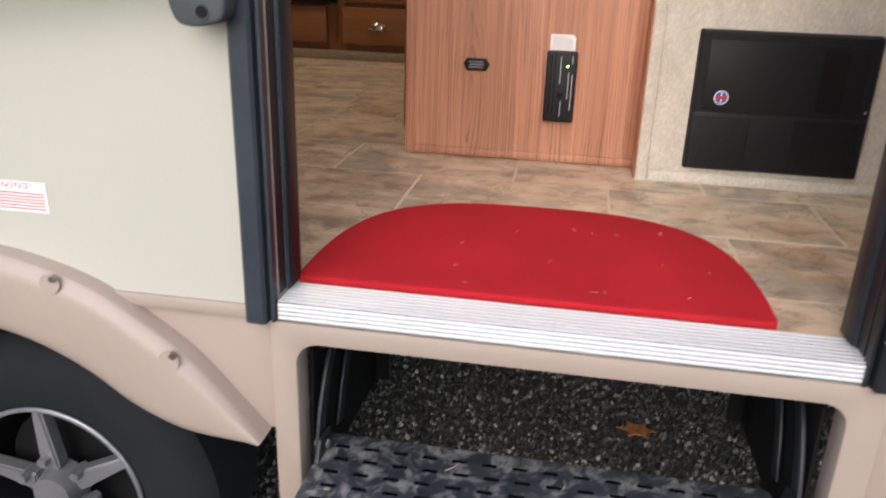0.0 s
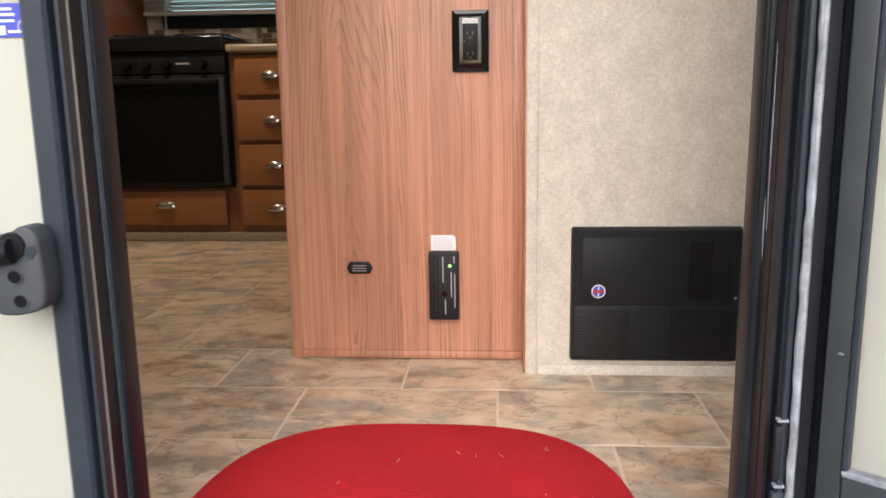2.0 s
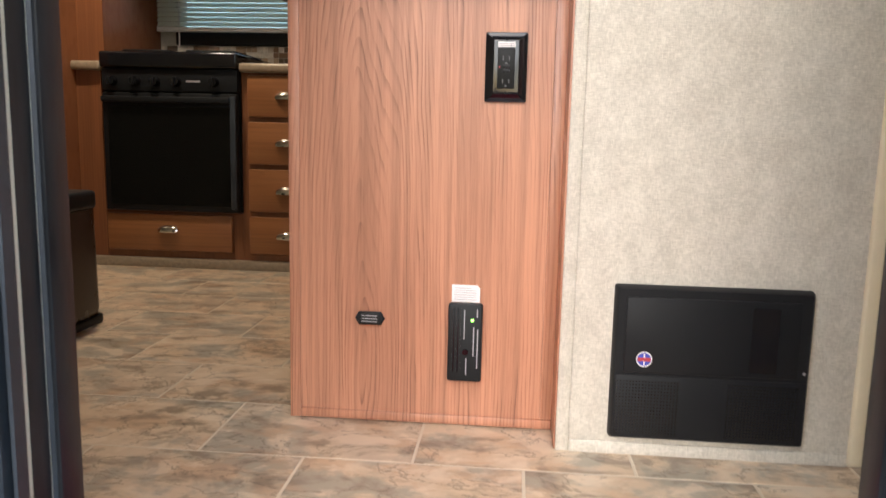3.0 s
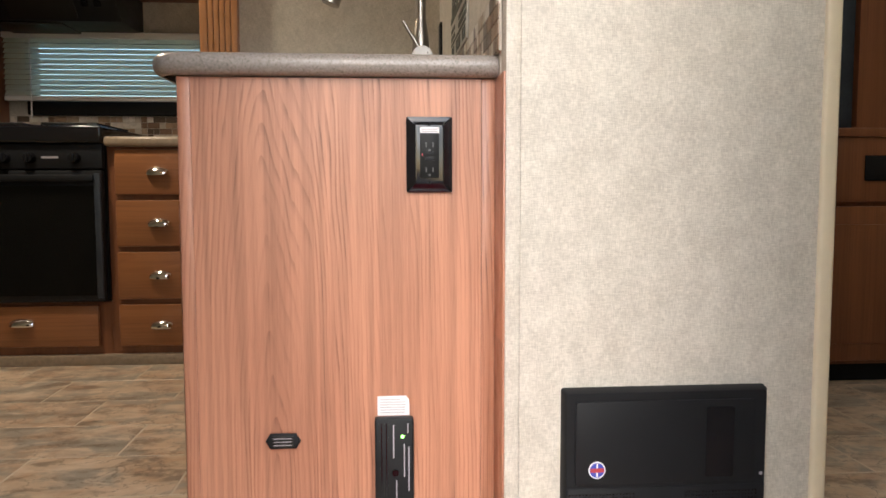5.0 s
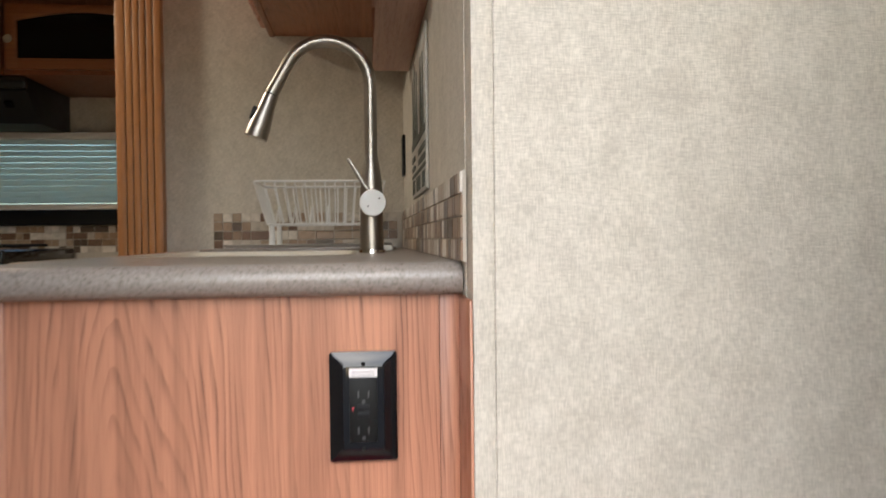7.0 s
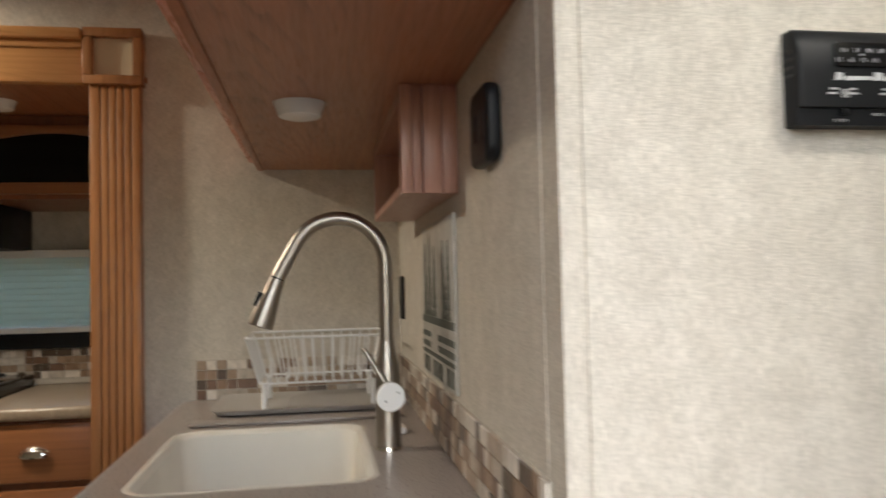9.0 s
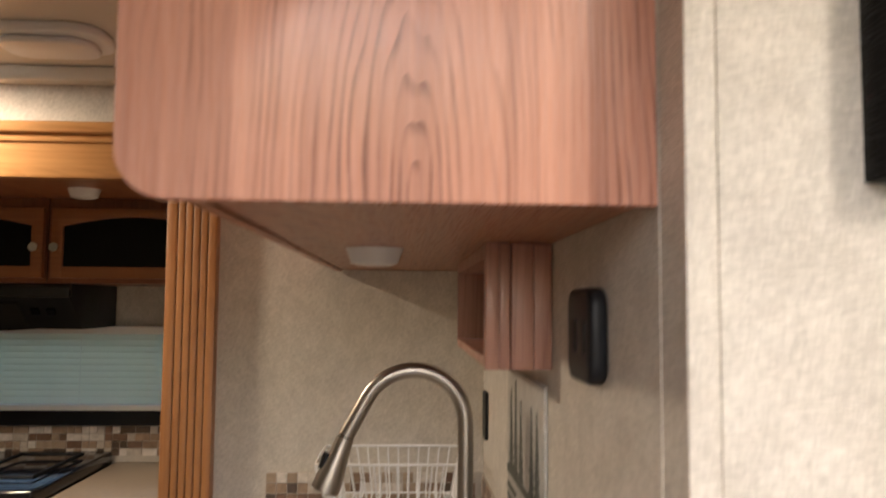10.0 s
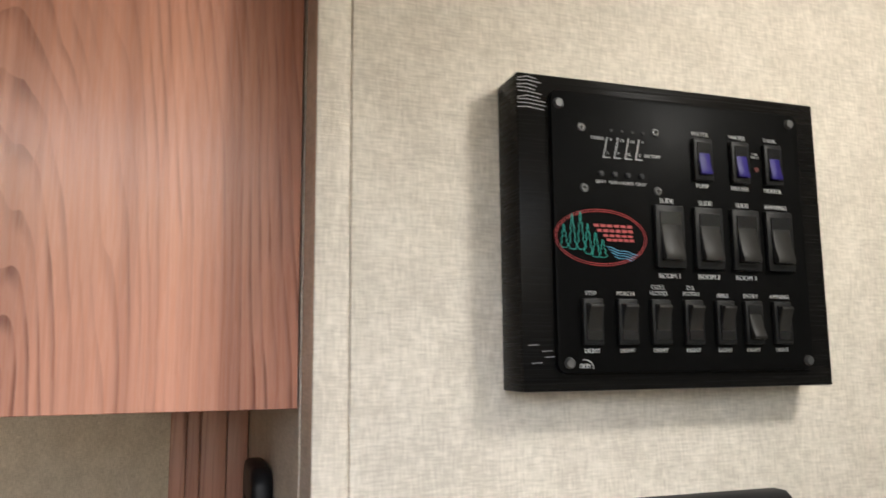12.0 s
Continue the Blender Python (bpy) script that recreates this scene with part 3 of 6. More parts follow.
setting("ceiling", bm, M_CEIL, "pale beige ceiling panels with cover strips", "ceiling")
setting("roof", B(-4.26, 3.26, WY0, 4.05, 2.81, 2.87), M_WHITE, "white trailer roof", "roof")

# partition beside the kitchen counter
bm = bmesh.new()
box(bm, 0.17, 0.1934, 1.7005, 1.712, FL, 2.775, bevel=0.0012)
box(bm, 0.1951, 0.730, 1.702, 1.712, FL, 2.775, bevel=0.0012)
box(bm, 0.171, 0.730, 1.7048, 1.76, FL, 2.775)
box(bm, 0.17, 0.22, 1.76, 3.15, FL, 2.775)
box(bm, 0.686, 0.736, 1.76, 3.15, FL, 2.775)
setting("wall_partition", bm, M_LINEN, "beige linen-papered partition facing the entry", "wall")
setting("trim_right", B(0.709, 0.737, 1.694, 1.76, FL, 2.775, bevel=0.006, seg=3), M_CREAM, "cream rounded corner trim of the partition", "trim")
setting("baseboard", B(0.1965, 0.708, 1.6975, 1.7015, FL, 0.774, bevel=0.0015), M_LINEN, "thin beige base strip of the partition", "baseboard")

# floor with its printed tiles
floor = setting("floor", B(-4.2, 3.2, 0.965, 3.99, 0.69, 0.7496), M_GROUT, "brown stone-look vinyl floor tiles laid in half bond", "floor")
tile_meshes = {}


def floor_tile(x0, x1, y0, y1):
    w, d = round(x1 - x0, 3), round(y1 - y0, 3)
    if (w, d) not in tile_meshes:
        tile_meshes[w, d] = finish("tile", B(0.0028, w - 0.0028, 0.0028, d - 0.0028, 0, 0.0035, bevel=0.0006, seg=1), M_TILE, False)
    ob = new("tile", tile_meshes[w, d])
    ob.location = (x0, y0, 0.7468)
    ob.parent = floor


TW, TD = 0.405, 0.26


def lay_floor():
    for k in range(-3, 9):
        y0, y1 = max(1.60 + TD * k, 0.967), min(1.60 + TD * (k + 1), 3.40)
        if y1 - y0 < 0.03:
            continue
        start = (-0.095 if k % 2 == 0 else -0.297) - TW * 6
        for i in range(13):
            floor_tile(start + TW * i, start + TW * (i + 1), y0, y1)


# ---- trailer outside ----
WX, WZ = -0.815, 0.303
bm = bmesh.new()
arch = [(WX + 0.41 * math.cos(radians(a)), WZ + 0.41 * math.sin(radians(a))) for a in range(37, 146, 6)]
prism(bm, [(-0.371, 0.540), (-0.371, 0.735), (-4.2, 0.735), (-4.2, 0.540)] + [(WX - 0.345, 0.540)] + arch[::-1] + [(WX + 0.345, 0.540)], "y", 0.903, 0.925, bevel=0.002)
box(bm, 0.445, 3.2, 0.903, 0.925, 0.527, 0.735, bevel=0.003)
skirt = tagged(part("skirt_panel", bm, M_TAN), "tan plastic skirt along the trailer's bottom edge", "skirt panel", kind="structure")
setting("trim_belt", B(-4.2, -0.40, 0.893, 0.9025, 0.722, 0.742, bevel=0.003), M_TAN, "tan belt moulding under the cream siding", "trim")


def smooth_line(pts, steps=4):
    """A smooth curve through the inner points; the first point only sets the starting slope."""
    out = []
    for i in range(1, len(pts) - 1):
        p0, p1, p2, p3 = pts[i - 1], pts[i], pts[i + 1], pts[min(i + 2, len(pts) - 1)]
        for q in range(steps):
            f = q / steps
            out.append(tuple(0.5 * (2 * b + (c - a) * f + (2 * a - 5 * b + 4 * c - d) * f ** 2 + (3 * b - a - 3 * c + d) * f ** 3) for a, b, c, d in zip(p0, p1, p2, p3)))
    return out + [pts[-1]]


def make_fender():
    t = thing("wheel_arch_flare", (WX, 0.88, 0.55), "tan plastic wheel arch flare screwed over the tyre", "wheel arch")
    half_o = smooth_line([(-0.055, 0.792), (0.0, 0.797), (0.055, 0.792), (0.103, 0.782), (0.150, 0.769), (0.197, 0.750), (0.242, 0.723), (0.314, 0.672), (0.348, 0.640), (0.387, 0.597), (0.437, 0.540)])
    half_i = smooth_line([(-0.042, 0.672), (0.0, 0.677), (0.042, 0.672), (0.091, 0.659), (0.139, 0.639), (0.185, 0.613), (0.231, 0.579), (0.279, 0.554), (0.320, 0.541), (0.365, 0.536), (0.430, 0.5355)])
    outer = [(WX - x, z) for x, z in half_o[:0:-1]] + [(WX + x, z) for x, z in half_o]
    inner = [(WX - x, z) for x, z in half_i[:0:-1]] + [(WX + x, z) for x, z in half_i]
    bm = bmesh.new()
    rows = []
    for s, y in ((0.0, 0.903), (0.0, 0.874), (0.015, 0.8705), (0.06, 0.8665), (0.11, 0.8615), (0.15, 0.8590), (0.22, 0.8575), (0.4, 0.857), (0.6, 0.8575), (0.80, 0.859), (0.93, 0.862), (0.98, 0.866), (1.0, 0.872), (1.0, 0.93)):
        rows.append([bm.verts.new((o[0] * (1 - s) + i[0] * s, y, o[1] * (1 - s) + i[1] * s)) for o, i in zip(outer, inner)])
    for a, b in zip(rows, rows[1:]):
        for k in range(len(a) - 1):
            bm.faces.new((a[k], a[k + 1], b[k + 1], b[k]))
    wpart("flare", bm, M_TAN, t)
    for x, z in ((-0.669, 0.769), (-0.500, 0.669)):
        # seat tilted up towards the light, its lower lip just proud of the flare
        bm = bmesh.new()
        rim = [bm.verts.new((x - 0.007 + 0.0155 * math.cos(2 * math.pi * q / 24), 0.8580 - 0.0022 * max(0.0, -math.sin(2 * math.pi * q / 24)), z - 0.009 + 0.0150 * math.sin(2 * math.pi * q / 24))) for q in range(24)]
        mid = bm.verts.new((x - 0.005, 0.8574, z - 0.006))
        for q in range(24):
            bm.faces.new((rim[q], rim[(q + 1) % 24], mid))
        wpart("screw_seat", bm, M_TAN, t)
        wpart("screw", C((x, 0.861, z), (x, 0.8530, z), 0.0058, 0.0042), M_NICKEL, t, "small grey screw")
    return t


make_fender()


def make_wheel():
    t = thing("trailer_wheel", (WX, 1.05, WZ), "black rubber trailer wheel with a silver spoked rim", "wheel")
    bm = bmesh.new()
    prof = [(0.165, 0.975), (0.172, 0.965), (0.20, 0.955), (0.25, 0.952), (0.285, 0.965), (0.300, 0.985), (0.302, 1.06), (0.300, 1.14), (0.28, 1.16), (0.17, 1.16)]
    n = 64
    rings = [[bm.verts.new((WX + r * math.cos(2 * math.pi * i / n), y, WZ + r * math.sin(2 * math.pi * i / n))) for i in range(n)] for r, y in prof]
    for a, b in zip(rings, rings[1:]):
        for i in range(n):
            bm.faces.new((a[i], a[(i + 1) % n], b[(i + 1) % n], b[i]))
    tyre = wpart("tyre", bm, M_RUBBER, t)
    bm = bmesh.new()
    prof = [(0.163, 1.13), (0.158, 0.995), (0.160, 0.972), (0.170, 0.964), (0.171, 0.976)]
    rings = [[bm.verts.new((WX + r * math.cos(2 * math.pi * i / n), y, WZ + r * math.sin(2 * math.pi * i / n))) for i in range(n)] for r, y in prof]
    for a, b in zip(rings, rings[1:]):
        for i in range(n):
            bm.faces.new((a[i], a[(i + 1) % n], b[(i + 1) % n], b[i]))
    # Black stands in for the shade behind the spokes; the barrel is alloy.
    wpart("rim", bm, M_MATBLACK, t, "alloy rim barrel with its shade painted black")
    for k in range(5):
        a = radians(28 + 72 * k)
        d, s = Vector((math.cos(a), 0, math.sin(a))), Vector((-math.sin(a), 0, math.cos(a)))
        bm = bmesh.new()
        c = Vector((WX, 0, WZ))
        lo = [c + d * 0.04 + s * w for w in (-0.019, 0.019)] + [c + d * 0.160 + s * w for w in (0.009, -0.009)]
        vs = [bm.verts.new(p + Vector((0, 0.978 if i > 1 else 0.968, 0))) for i, p in enumerate(lo)]
        f = bm.faces.new(vs)
        ex = bmesh.ops.extrude_face_region(bm, geom=[f])
        for v in ex["geom"]:
            if isinstance(v, bmesh.types.BMVert):
                v.co.y += 0.03
        bmesh.ops.bevel(bm, geom=bm.edges[:], offset=0.004, segments=2, affect="EDGES")
        wpart("spoke", bm, M_RIM, t)
    ring = [(WX + 0.166 * math.cos(2 * math.pi * i / 64), 0.9625, WZ + 0.166 * math.sin(2 * math.pi * i / 64)) for i in range(65)]
    wpart("rim_lip", tube(bmesh.new(), ring, 0.0048, 10), M_RIM, t, "bright silver rim lip")
    bm = C((WX, 1.0, WZ), (WX, 0.950, WZ), 0.044, 0.034, 28)
    wpart("hub_cap", bm, M_RIM, t, "dull silver hub cap")
    for k in range(6):
        a = radians(42 + 60 * k)
        x, z = WX + 0.062 * math.cos(a), WZ + 0.062 * math.sin(a)
        wpart("wheel_nut", C((x, 0.99, z), (x, 0.955, z), 0.011, 0.009, 6), M_RIM, t)
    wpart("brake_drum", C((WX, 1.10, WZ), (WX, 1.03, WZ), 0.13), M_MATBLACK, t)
    return t


make_wheel()

# frame of the step opening
bm = bmesh.new()
r = 0.032
hole = [(-0.331, 0.40), (-0.331, 0.690 - r)] + [(-0.331 + r - r * math.cos(radians(a)), 0.690 - r + r * math.sin(radians(a))) for a in range(15, 91, 15)]
hole += [(0.399 - r + r * math.sin(radians(a)), 0.690 - r + r * math.cos(radians(a))) for a in range(0, 91, 15)] + [(0.399, 0.40)]
outline = [(-0.3695, 0.40), (-0.3695, 0.722), (0.444, 0.722), (0.444, 0.40)]
prism(bm, outline[:2] + outline[2:] + hole[::-1], "y", 0.893, 0.94, bevel=0.004)
tagged(part("step_well_frame", bm, M_TAN), "tan moulded frame round the folding step's opening", "step frame", kind="structure")
setting("trim_chassis", B(-4.2, 3.2, 1.9, 2.0, 0.52, 0.69), M_MATBLACK, "black steel chassis beam under the floor", "trim")
setting("trim_underfloor", B(-4.2, 3.2, 0.94, 3.98, 0.68, 0.688), M_MATBLACK, "dark underside of the trailer floor", "trim")


def make_step():
    t = thing("folding_step", (0, 0.8, 0.45), "black steel folding entry step, muddy and worn", "step")
    tread = P(rounded(-0.310, 0.350, 0.66, 0.966, 0.012), "z", 0.486, 0.500, bevel=0.003)
    wpart("tread", tread, M_DIRT, t)
    for j in range(9):
        for i in range(14):
            x, y = -0.278 + 0.045 * i + (0.006 if j % 2 else 0), 0.685 + 0.031 * j
            wpart("slot", P(rounded(x - 0.0115, x + 0.0115, y - 0.0035, y + 0.0035, 0.003, 2), "z", 0.4990, 0.5010), M_GLOSSBLACK, t)
    for sx, s in ((-0.3305, 1), (0.392, -1)):
        wpart("side_plate", P([(0.93, 0.40), (1.32, 0.40), (1.34, 0.685), (0.945, 0.685)], "x", sx, sx + 0.006 * s, bevel=0.002), M_MATBLACK, t)
        wpart("back_flange", B(sx + 0.0065 * s, sx + 0.035 * s, 1.300, 1.306, 0.40, 0.679, bevel=0.002), M_MATBLACK, t)
        arm = smooth_line([(0.90, 0.44), (0.905, 0.49), (0.925, 0.56), (0.965, 0.625), (1.03, 0.672)], 5)
        wpart("link_arm", P(arm + [(y + 0.034, z - 0.004) for y, z in arm[::-1]], "x", sx + 0.016 * s, sx + 0.022 * s, bevel=0.0015), M_STEPBAR, t, "worn black steel link")
        arm = smooth_line([(1.02, 0.42), (1.03, 0.47), (1.07, 0.56), (1.14, 0.63), (1.22, 0.672)], 5)
        wpart("rear_arm", P(arm + [(y + 0.028, z - 0.006) for y, z in arm[::-1]], "x", sx + 0.010 * s, sx + 0.015 * s, bevel=0.0015), M_STEPBAR, t, "worn black steel link")
        wpart("tread_lug", P([(0.87, 0.478), (0.96, 0.478), (0.945, 0.525), (0.90, 0.53)], "x", sx + 0.024 * s, sx + 0.030 * s, bevel=0.002), M_STEPBAR, t)
        for y, z in ((0.925, 0.508), (0.995, 0.652), (1.185, 0.650)):
            wpart("bolt", C((sx + 0.012 * s, y, z), (sx + 0.034 * s, y, z), 0.008, 0.007, 6), M_RIM, t, "dull bolt head")
    return t


make_step()
bm = bmesh.new()
for s in ((0.0, 0.0, 0.30), (0.07, -0.05, 1.3), (-0.06, -0.02, 2.2), (0.03, 0.02, 0.9)):
    x, y, a = 0.02 + s[0], 0.80 + s[1], s[2]
    tube(bm, [(x, y, 0.502), (x + 0.025 * math.cos(a), y + 0.02 * math.sin(a), 0.505), (x + 0.05 * math.cos(a + 0.2), y + 0.05 * math.sin(a + 0.2), 0.502)], 0.0009, 5)
g = random.Random(9)
for k in range(16):
    x, y, a, d = g.uniform(-0.27, 0.28), g.uniform(0.70, 0.955), g.uniform(0, 3.1), g.uniform(0.006, 0.03)
    tube(bm, [(x, y, 0.502), (x + 0.5 * d * math.cos(a), y + 0.5 * d * math.sin(a), 0.5035), (x + d * math.cos(a + 0.3), y + d * math.sin(a + 0.3), 0.502)], 0.0007, 4)
tagged(part("straw", bm, M_STRAW), "dry straw scraps lying on the black step", "straw", kind="stuff")

# threshold
bm = B(-0.3565, 0.4105, 0.894, 0.9648, 0.724, 0.7526, bevel=0.0005)
sill = tagged(part("threshold", bm, M_GROOVE), "ribbed silver aluminium threshold plate of the entry", "threshold", kind="structure")
for i in range(7):
    y = 0.8955 + 0.0100 * i
    part("rib", B(-0.3555, 0.4095, y, y + 0.0062, 0.7515, 0.7538, bevel=0.0003, seg=1), M_ALU, sill)
for z in (0.7265, 0.7330, 0.7395, 0.7460):
    part("rib", B(-0.3555, 0.4095, 0.8915, 0.8945, z, z + 0.0048, bevel=0.001, seg=1), M_ALU, sill)


def make_door_frame():
    t = thing("door_1", (0, 0.93, FL), "black metal entry door frame with scuffed edges, door standing open", "door frame", kind="structure")
    for name, x, s, fw in (("jamb", DX0 - 0.008, 1, 0.031), ("jamb", DX1, -1, 0.040)):
        # stepped section, drawn upwards
        sec = [(-fw, 0.8995), (-fw, 0.880), (0.004 - fw, 0.876), (-0.004, 0.874), (0.000, 0.878), (0.000, 0.892), (0.004, 0.892), (0.004, 0.886), (0.008, 0.886), (0.008, 0.902), (0.0055, 0.905), (0.0055, 0.935), (0.012, 0.938), (0.012, 0.968), (0.0, 0.974), (-0.012, 0.974), (-0.012, 0.9605), (0.0, 0.9605), (0.0, 0.8995)]
        pts = [(x + s * a, b) for a, b in sec]
        wpart(name, P(pts, "z", 0.7245, 2.67), M_FRAME if s > 0 else M_FRAME2, t)
        wpart("jamb_liner", B(x + s * 0.0056, x + s * 0.0085, 0.907, 0.934, 0.757, 2.67), M_FRAME2, t, "scuffed glossy black liner")
        wpart("inner_flange", B(x + s * 0.010, x + s * 0.0165, 0.9385, 0.975, 0.757, 2.67, bevel=0.002), M_FRAME2, t)
    wpart("head", B(DX0, DX1, 0.876, 0.974, 2.63, 2.67), M_FRAME, t)
    # hinge side details
    g = random.Random(21)
    bm = bmesh.new()
    rings = []
    for q in range(120):
        z = 0.745 + (2.66 - 0.745) * q / 119
        wl, wr = g.uniform(0.0036, 0.0058), g.uniform(0.0044, 0.0050)
        rings.append([bm.verts.new((0.4275 + (wr if math.cos(radians(a)) > 0 else wl) * math.cos(radians(a)), 0.868 + 0.0055 * math.sin(radians(a)), z)) for a in range(0, 360, 36)])
    for a, b in zip(rings, rings[1:]):
        for q in range(10):
            bm.faces.new((a[q], a[(q + 1) % 10], b[(q + 1) % 10], b[q]))
    wpart("seal", bm, M_SEAL, t, "pale grey ragged foam seal")
    wpart("hinge_plate", B(0.4525, 0.505, 0.886, 0.8995, 0.745, 2.66, bevel=0.002), M_FRAME2, t)
    wpart("gasket", B(0.4135, 0.4195, 0.8655, 0.8735, 0.90, 2.66, bevel=0.002), M_FRAME, t, "dark ribbed gasket")
    for z in (0.795, 0.925, 1.001):
        wpart("hinge_clip", B(0.409, 0.421, 0.864, 0.8735, z - 0.0015, z + 0.0015, bevel=0.0006), M_SEAL, t, "worn bright clip edge")
    wpart("hinge_leaf", B(0.408, 0.4215, 0.8645, 0.8738, 0.8005, 0.918, bevel=0.002), M_FRAME, t)
    wpart("hinge_leaf", B(0.4085, 0.421, 0.8655, 0.8738, 0.932, 0.994, bevel=0.002), M_FRAME2, t)
    # bare metal scuffs on the liner
    for z, h, y in ((1.30, 0.20, 0.922), (1.20, 0.07, 0.930)):
        pts = [(y - 0.0015, z - h / 2), (y + 0.0012, z - h * 0.2), (y + 0.0022, z + h * 0.1), (y + 0.0004, z + h / 2), (y - 0.0016, z + h * 0.1)]
        wpart("scuff", P(pts, "x", DX1 - 0.0090, DX1 - 0.0084), M_SEAL, t, "bright scuff in the black paint")
    return t


make_door_frame()


def make_entry_door():
    t = thing("entry_door", (0.45, 0.86, 0.76), "open entry door with black frame and pale screened pane", "door")
    X0, X1, Y0, Y1, Z0, Z1 = 0.444, 0.484, 0.10, 0.858, 0.745, 2.64
    py0, py1, pz0 = 0.18, 0.833, 0.953
    for n, b in (("hinge_stile", (X0, X1, py1, Y1, Z0, Z1)), ("latch_stile", (X0, X1, Y0, py0, Z0, Z1)), ("bottom_panel", (X0, X1, py0, py1, Z0, pz0)), ("top_rail", (X0, X1, py0, py1, 2.5, Z1))):
        wpart(n, B(*b, bevel=0.004), M_DOORFRAME, t)
    wpart("pane", B(X0 + 0.012, X0 + 0.020, py0, py1, pz0, 2.5), M_SCREEN, t, "pale fine-meshed screen")
    wpart("pane_bead", B(X0 - 0.003, X0 + 0.012, py0, py1, pz0, pz0 + 0.007, bevel=0.002), M_SEAL, t, "pale pane bead")
    wpart("pane_bead", B(X0 - 0.002, X0 + 0.012, py1 - 0.006, py1, pz0, 2.5, bevel=0.002), M_FRAME, t)
    wpart("catch", B(X0 - 0.002, X0, 0.840, 0.8455, 1.083, 1.0852, bevel=0.0008), M_SEAL, t, "small bright catch")
    wpart("panel_bead", B(X0 - 0.002, X0, py0 + 0.02, py1 - 0.01, pz0 - 0.045, pz0 - 0.041, bevel=0.0008), M_DOORFRAME, t)
    for b in ((Y0, Y1, Z0, pz0), (Y0, Y1, 2.5, Z1), (Y0, py0, pz0, 2.5), (py1, Y1, pz0, 2.5)):
        wpart("outer_skin", B(X1, X1 + 0.006, *b), M_SIDING, t, "cream outer skin")
    t.rotation_euler.z = radians(50)
    return t


make_entry_door()


def make_handle():
    t = thing("assist_handle", (-0.42, 0.88, 1.15), "black folding grab handle beside the entry door", "grab handle")
    pts = smooth_line([(-0.436, 1.187), (-0.418, 1.205), (-0.405, 1.217), (-0.393, 1.217), (-0.384, 1.208), (-0.381, 1.194), (-0.381, 1.135), (-0.405, 1.121), (-0.433, 1.120), (-0.446, 1.132), (-0.452, 1.160), (-0.449, 1.176), (-0.418, 1.205)], 3)[:-1]
    wpart("bracket", P(pts, "y", 0.842, 0.8755, bevel=0.004, seg=3), M_BRACKET, t, "dark grey moulded bracket")
    wpart("bracket_foot", B(-0.446, -0.402, 0.87, 0.8995, 1.125, 1.205, bevel=0.003), M_BRACKET, t)
    wpart("pivot", C((-0.411, 0.8425, 1.197), (-0.411, 0.8385, 1.197), 0.0155, 0.0145, 24), M_BLACK, t)
    for z, x in ((1.163, -0.412), (1.136, -0.408)):
        wpart("hole_rim", tube(bmesh.new(), [(x + 0.0088 * math.cos(2 * math.pi * q / 20), 0.8415, z + 0.0082 * math.sin(2 * math.pi * q / 20)) for q in range(21)], 0.0014, 6), M_BRACKET, t)
        wpart("screw_hole", C((x, 0.8425, z), (x, 0.8412, z), 0.0082), M_GLOSSBLACK, t)
    wpart("worn_edge", P([(-0.398, 1.196), (-0.386, 1.198), (-0.385, 1.190), (-0.391, 1.182), (-0.397, 1.186)], "y", 0.8405, 0.8425), M_FRAME, t, "chipped paler edge")
    wpart("bar", tube(bmesh.new(), [(-0.408, 0.836, 1.193), (-0.43, 0.835, 1.190), (-0.7, 0.833, 1.153), (-1.15, 0.833, 1.125)], 0.0135, 16), M_BLACK, t)
    wpart("bracket", P(rounded(-1.19, -1.13, 1.07, 1.17, 0.022), "y", 0.842, 0.8995, bevel=0.006), M_FRAME, t)
    return t


make_handle()


# gravel that shows through the step opening
bm_v, bm_f = [], []
rng = random.Random(4)
for k in range(46000):
    x, y = rng.uniform(-0.75, 0.95), rng.uniform(1.0, 3.3)
    if k > 42000:
        x, y = rng.uniform(-0.6, 0.7), rng.uniform(0.2, 1.0)
    s = 0.0035 + 0.0085 * rng.random() ** 2
    base = len(bm_v)
    turn = Euler((rng.uniform(0, 6), rng.uniform(0, 6), rng.uniform(0, 6))).to_matrix()
    for v in ((1, 0, 0), (-1, 0, 0), (0, 1, 0), (0, -1, 0), (0, 0, 0.7), (0, 0, -0.7)):
        p = turn @ (Vector(v) * s * rng.uniform(0.7, 1.2)) + Vector((x, y, 0.004))
        bm_v.append(p)
    for f in ((0, 2, 4), (2, 1, 4), (1, 3, 4), (3, 0, 4), (2, 0, 5), (1, 2, 5), (3, 1, 5), (0, 3, 5)):
        bm_f.append([base + i for i in f])
me = bpy.data.meshes.new("gravel")
me.from_pydata(bm_v, [], bm_f)
me.materials.append(M_PEBBLE)
tagged(new("gravel", me), "loose grey crushed gravel, coloured darker for the shade under the trailer", "gravel", kind="stuff")

# ---- kitchen counter block ----
CT = 1.648


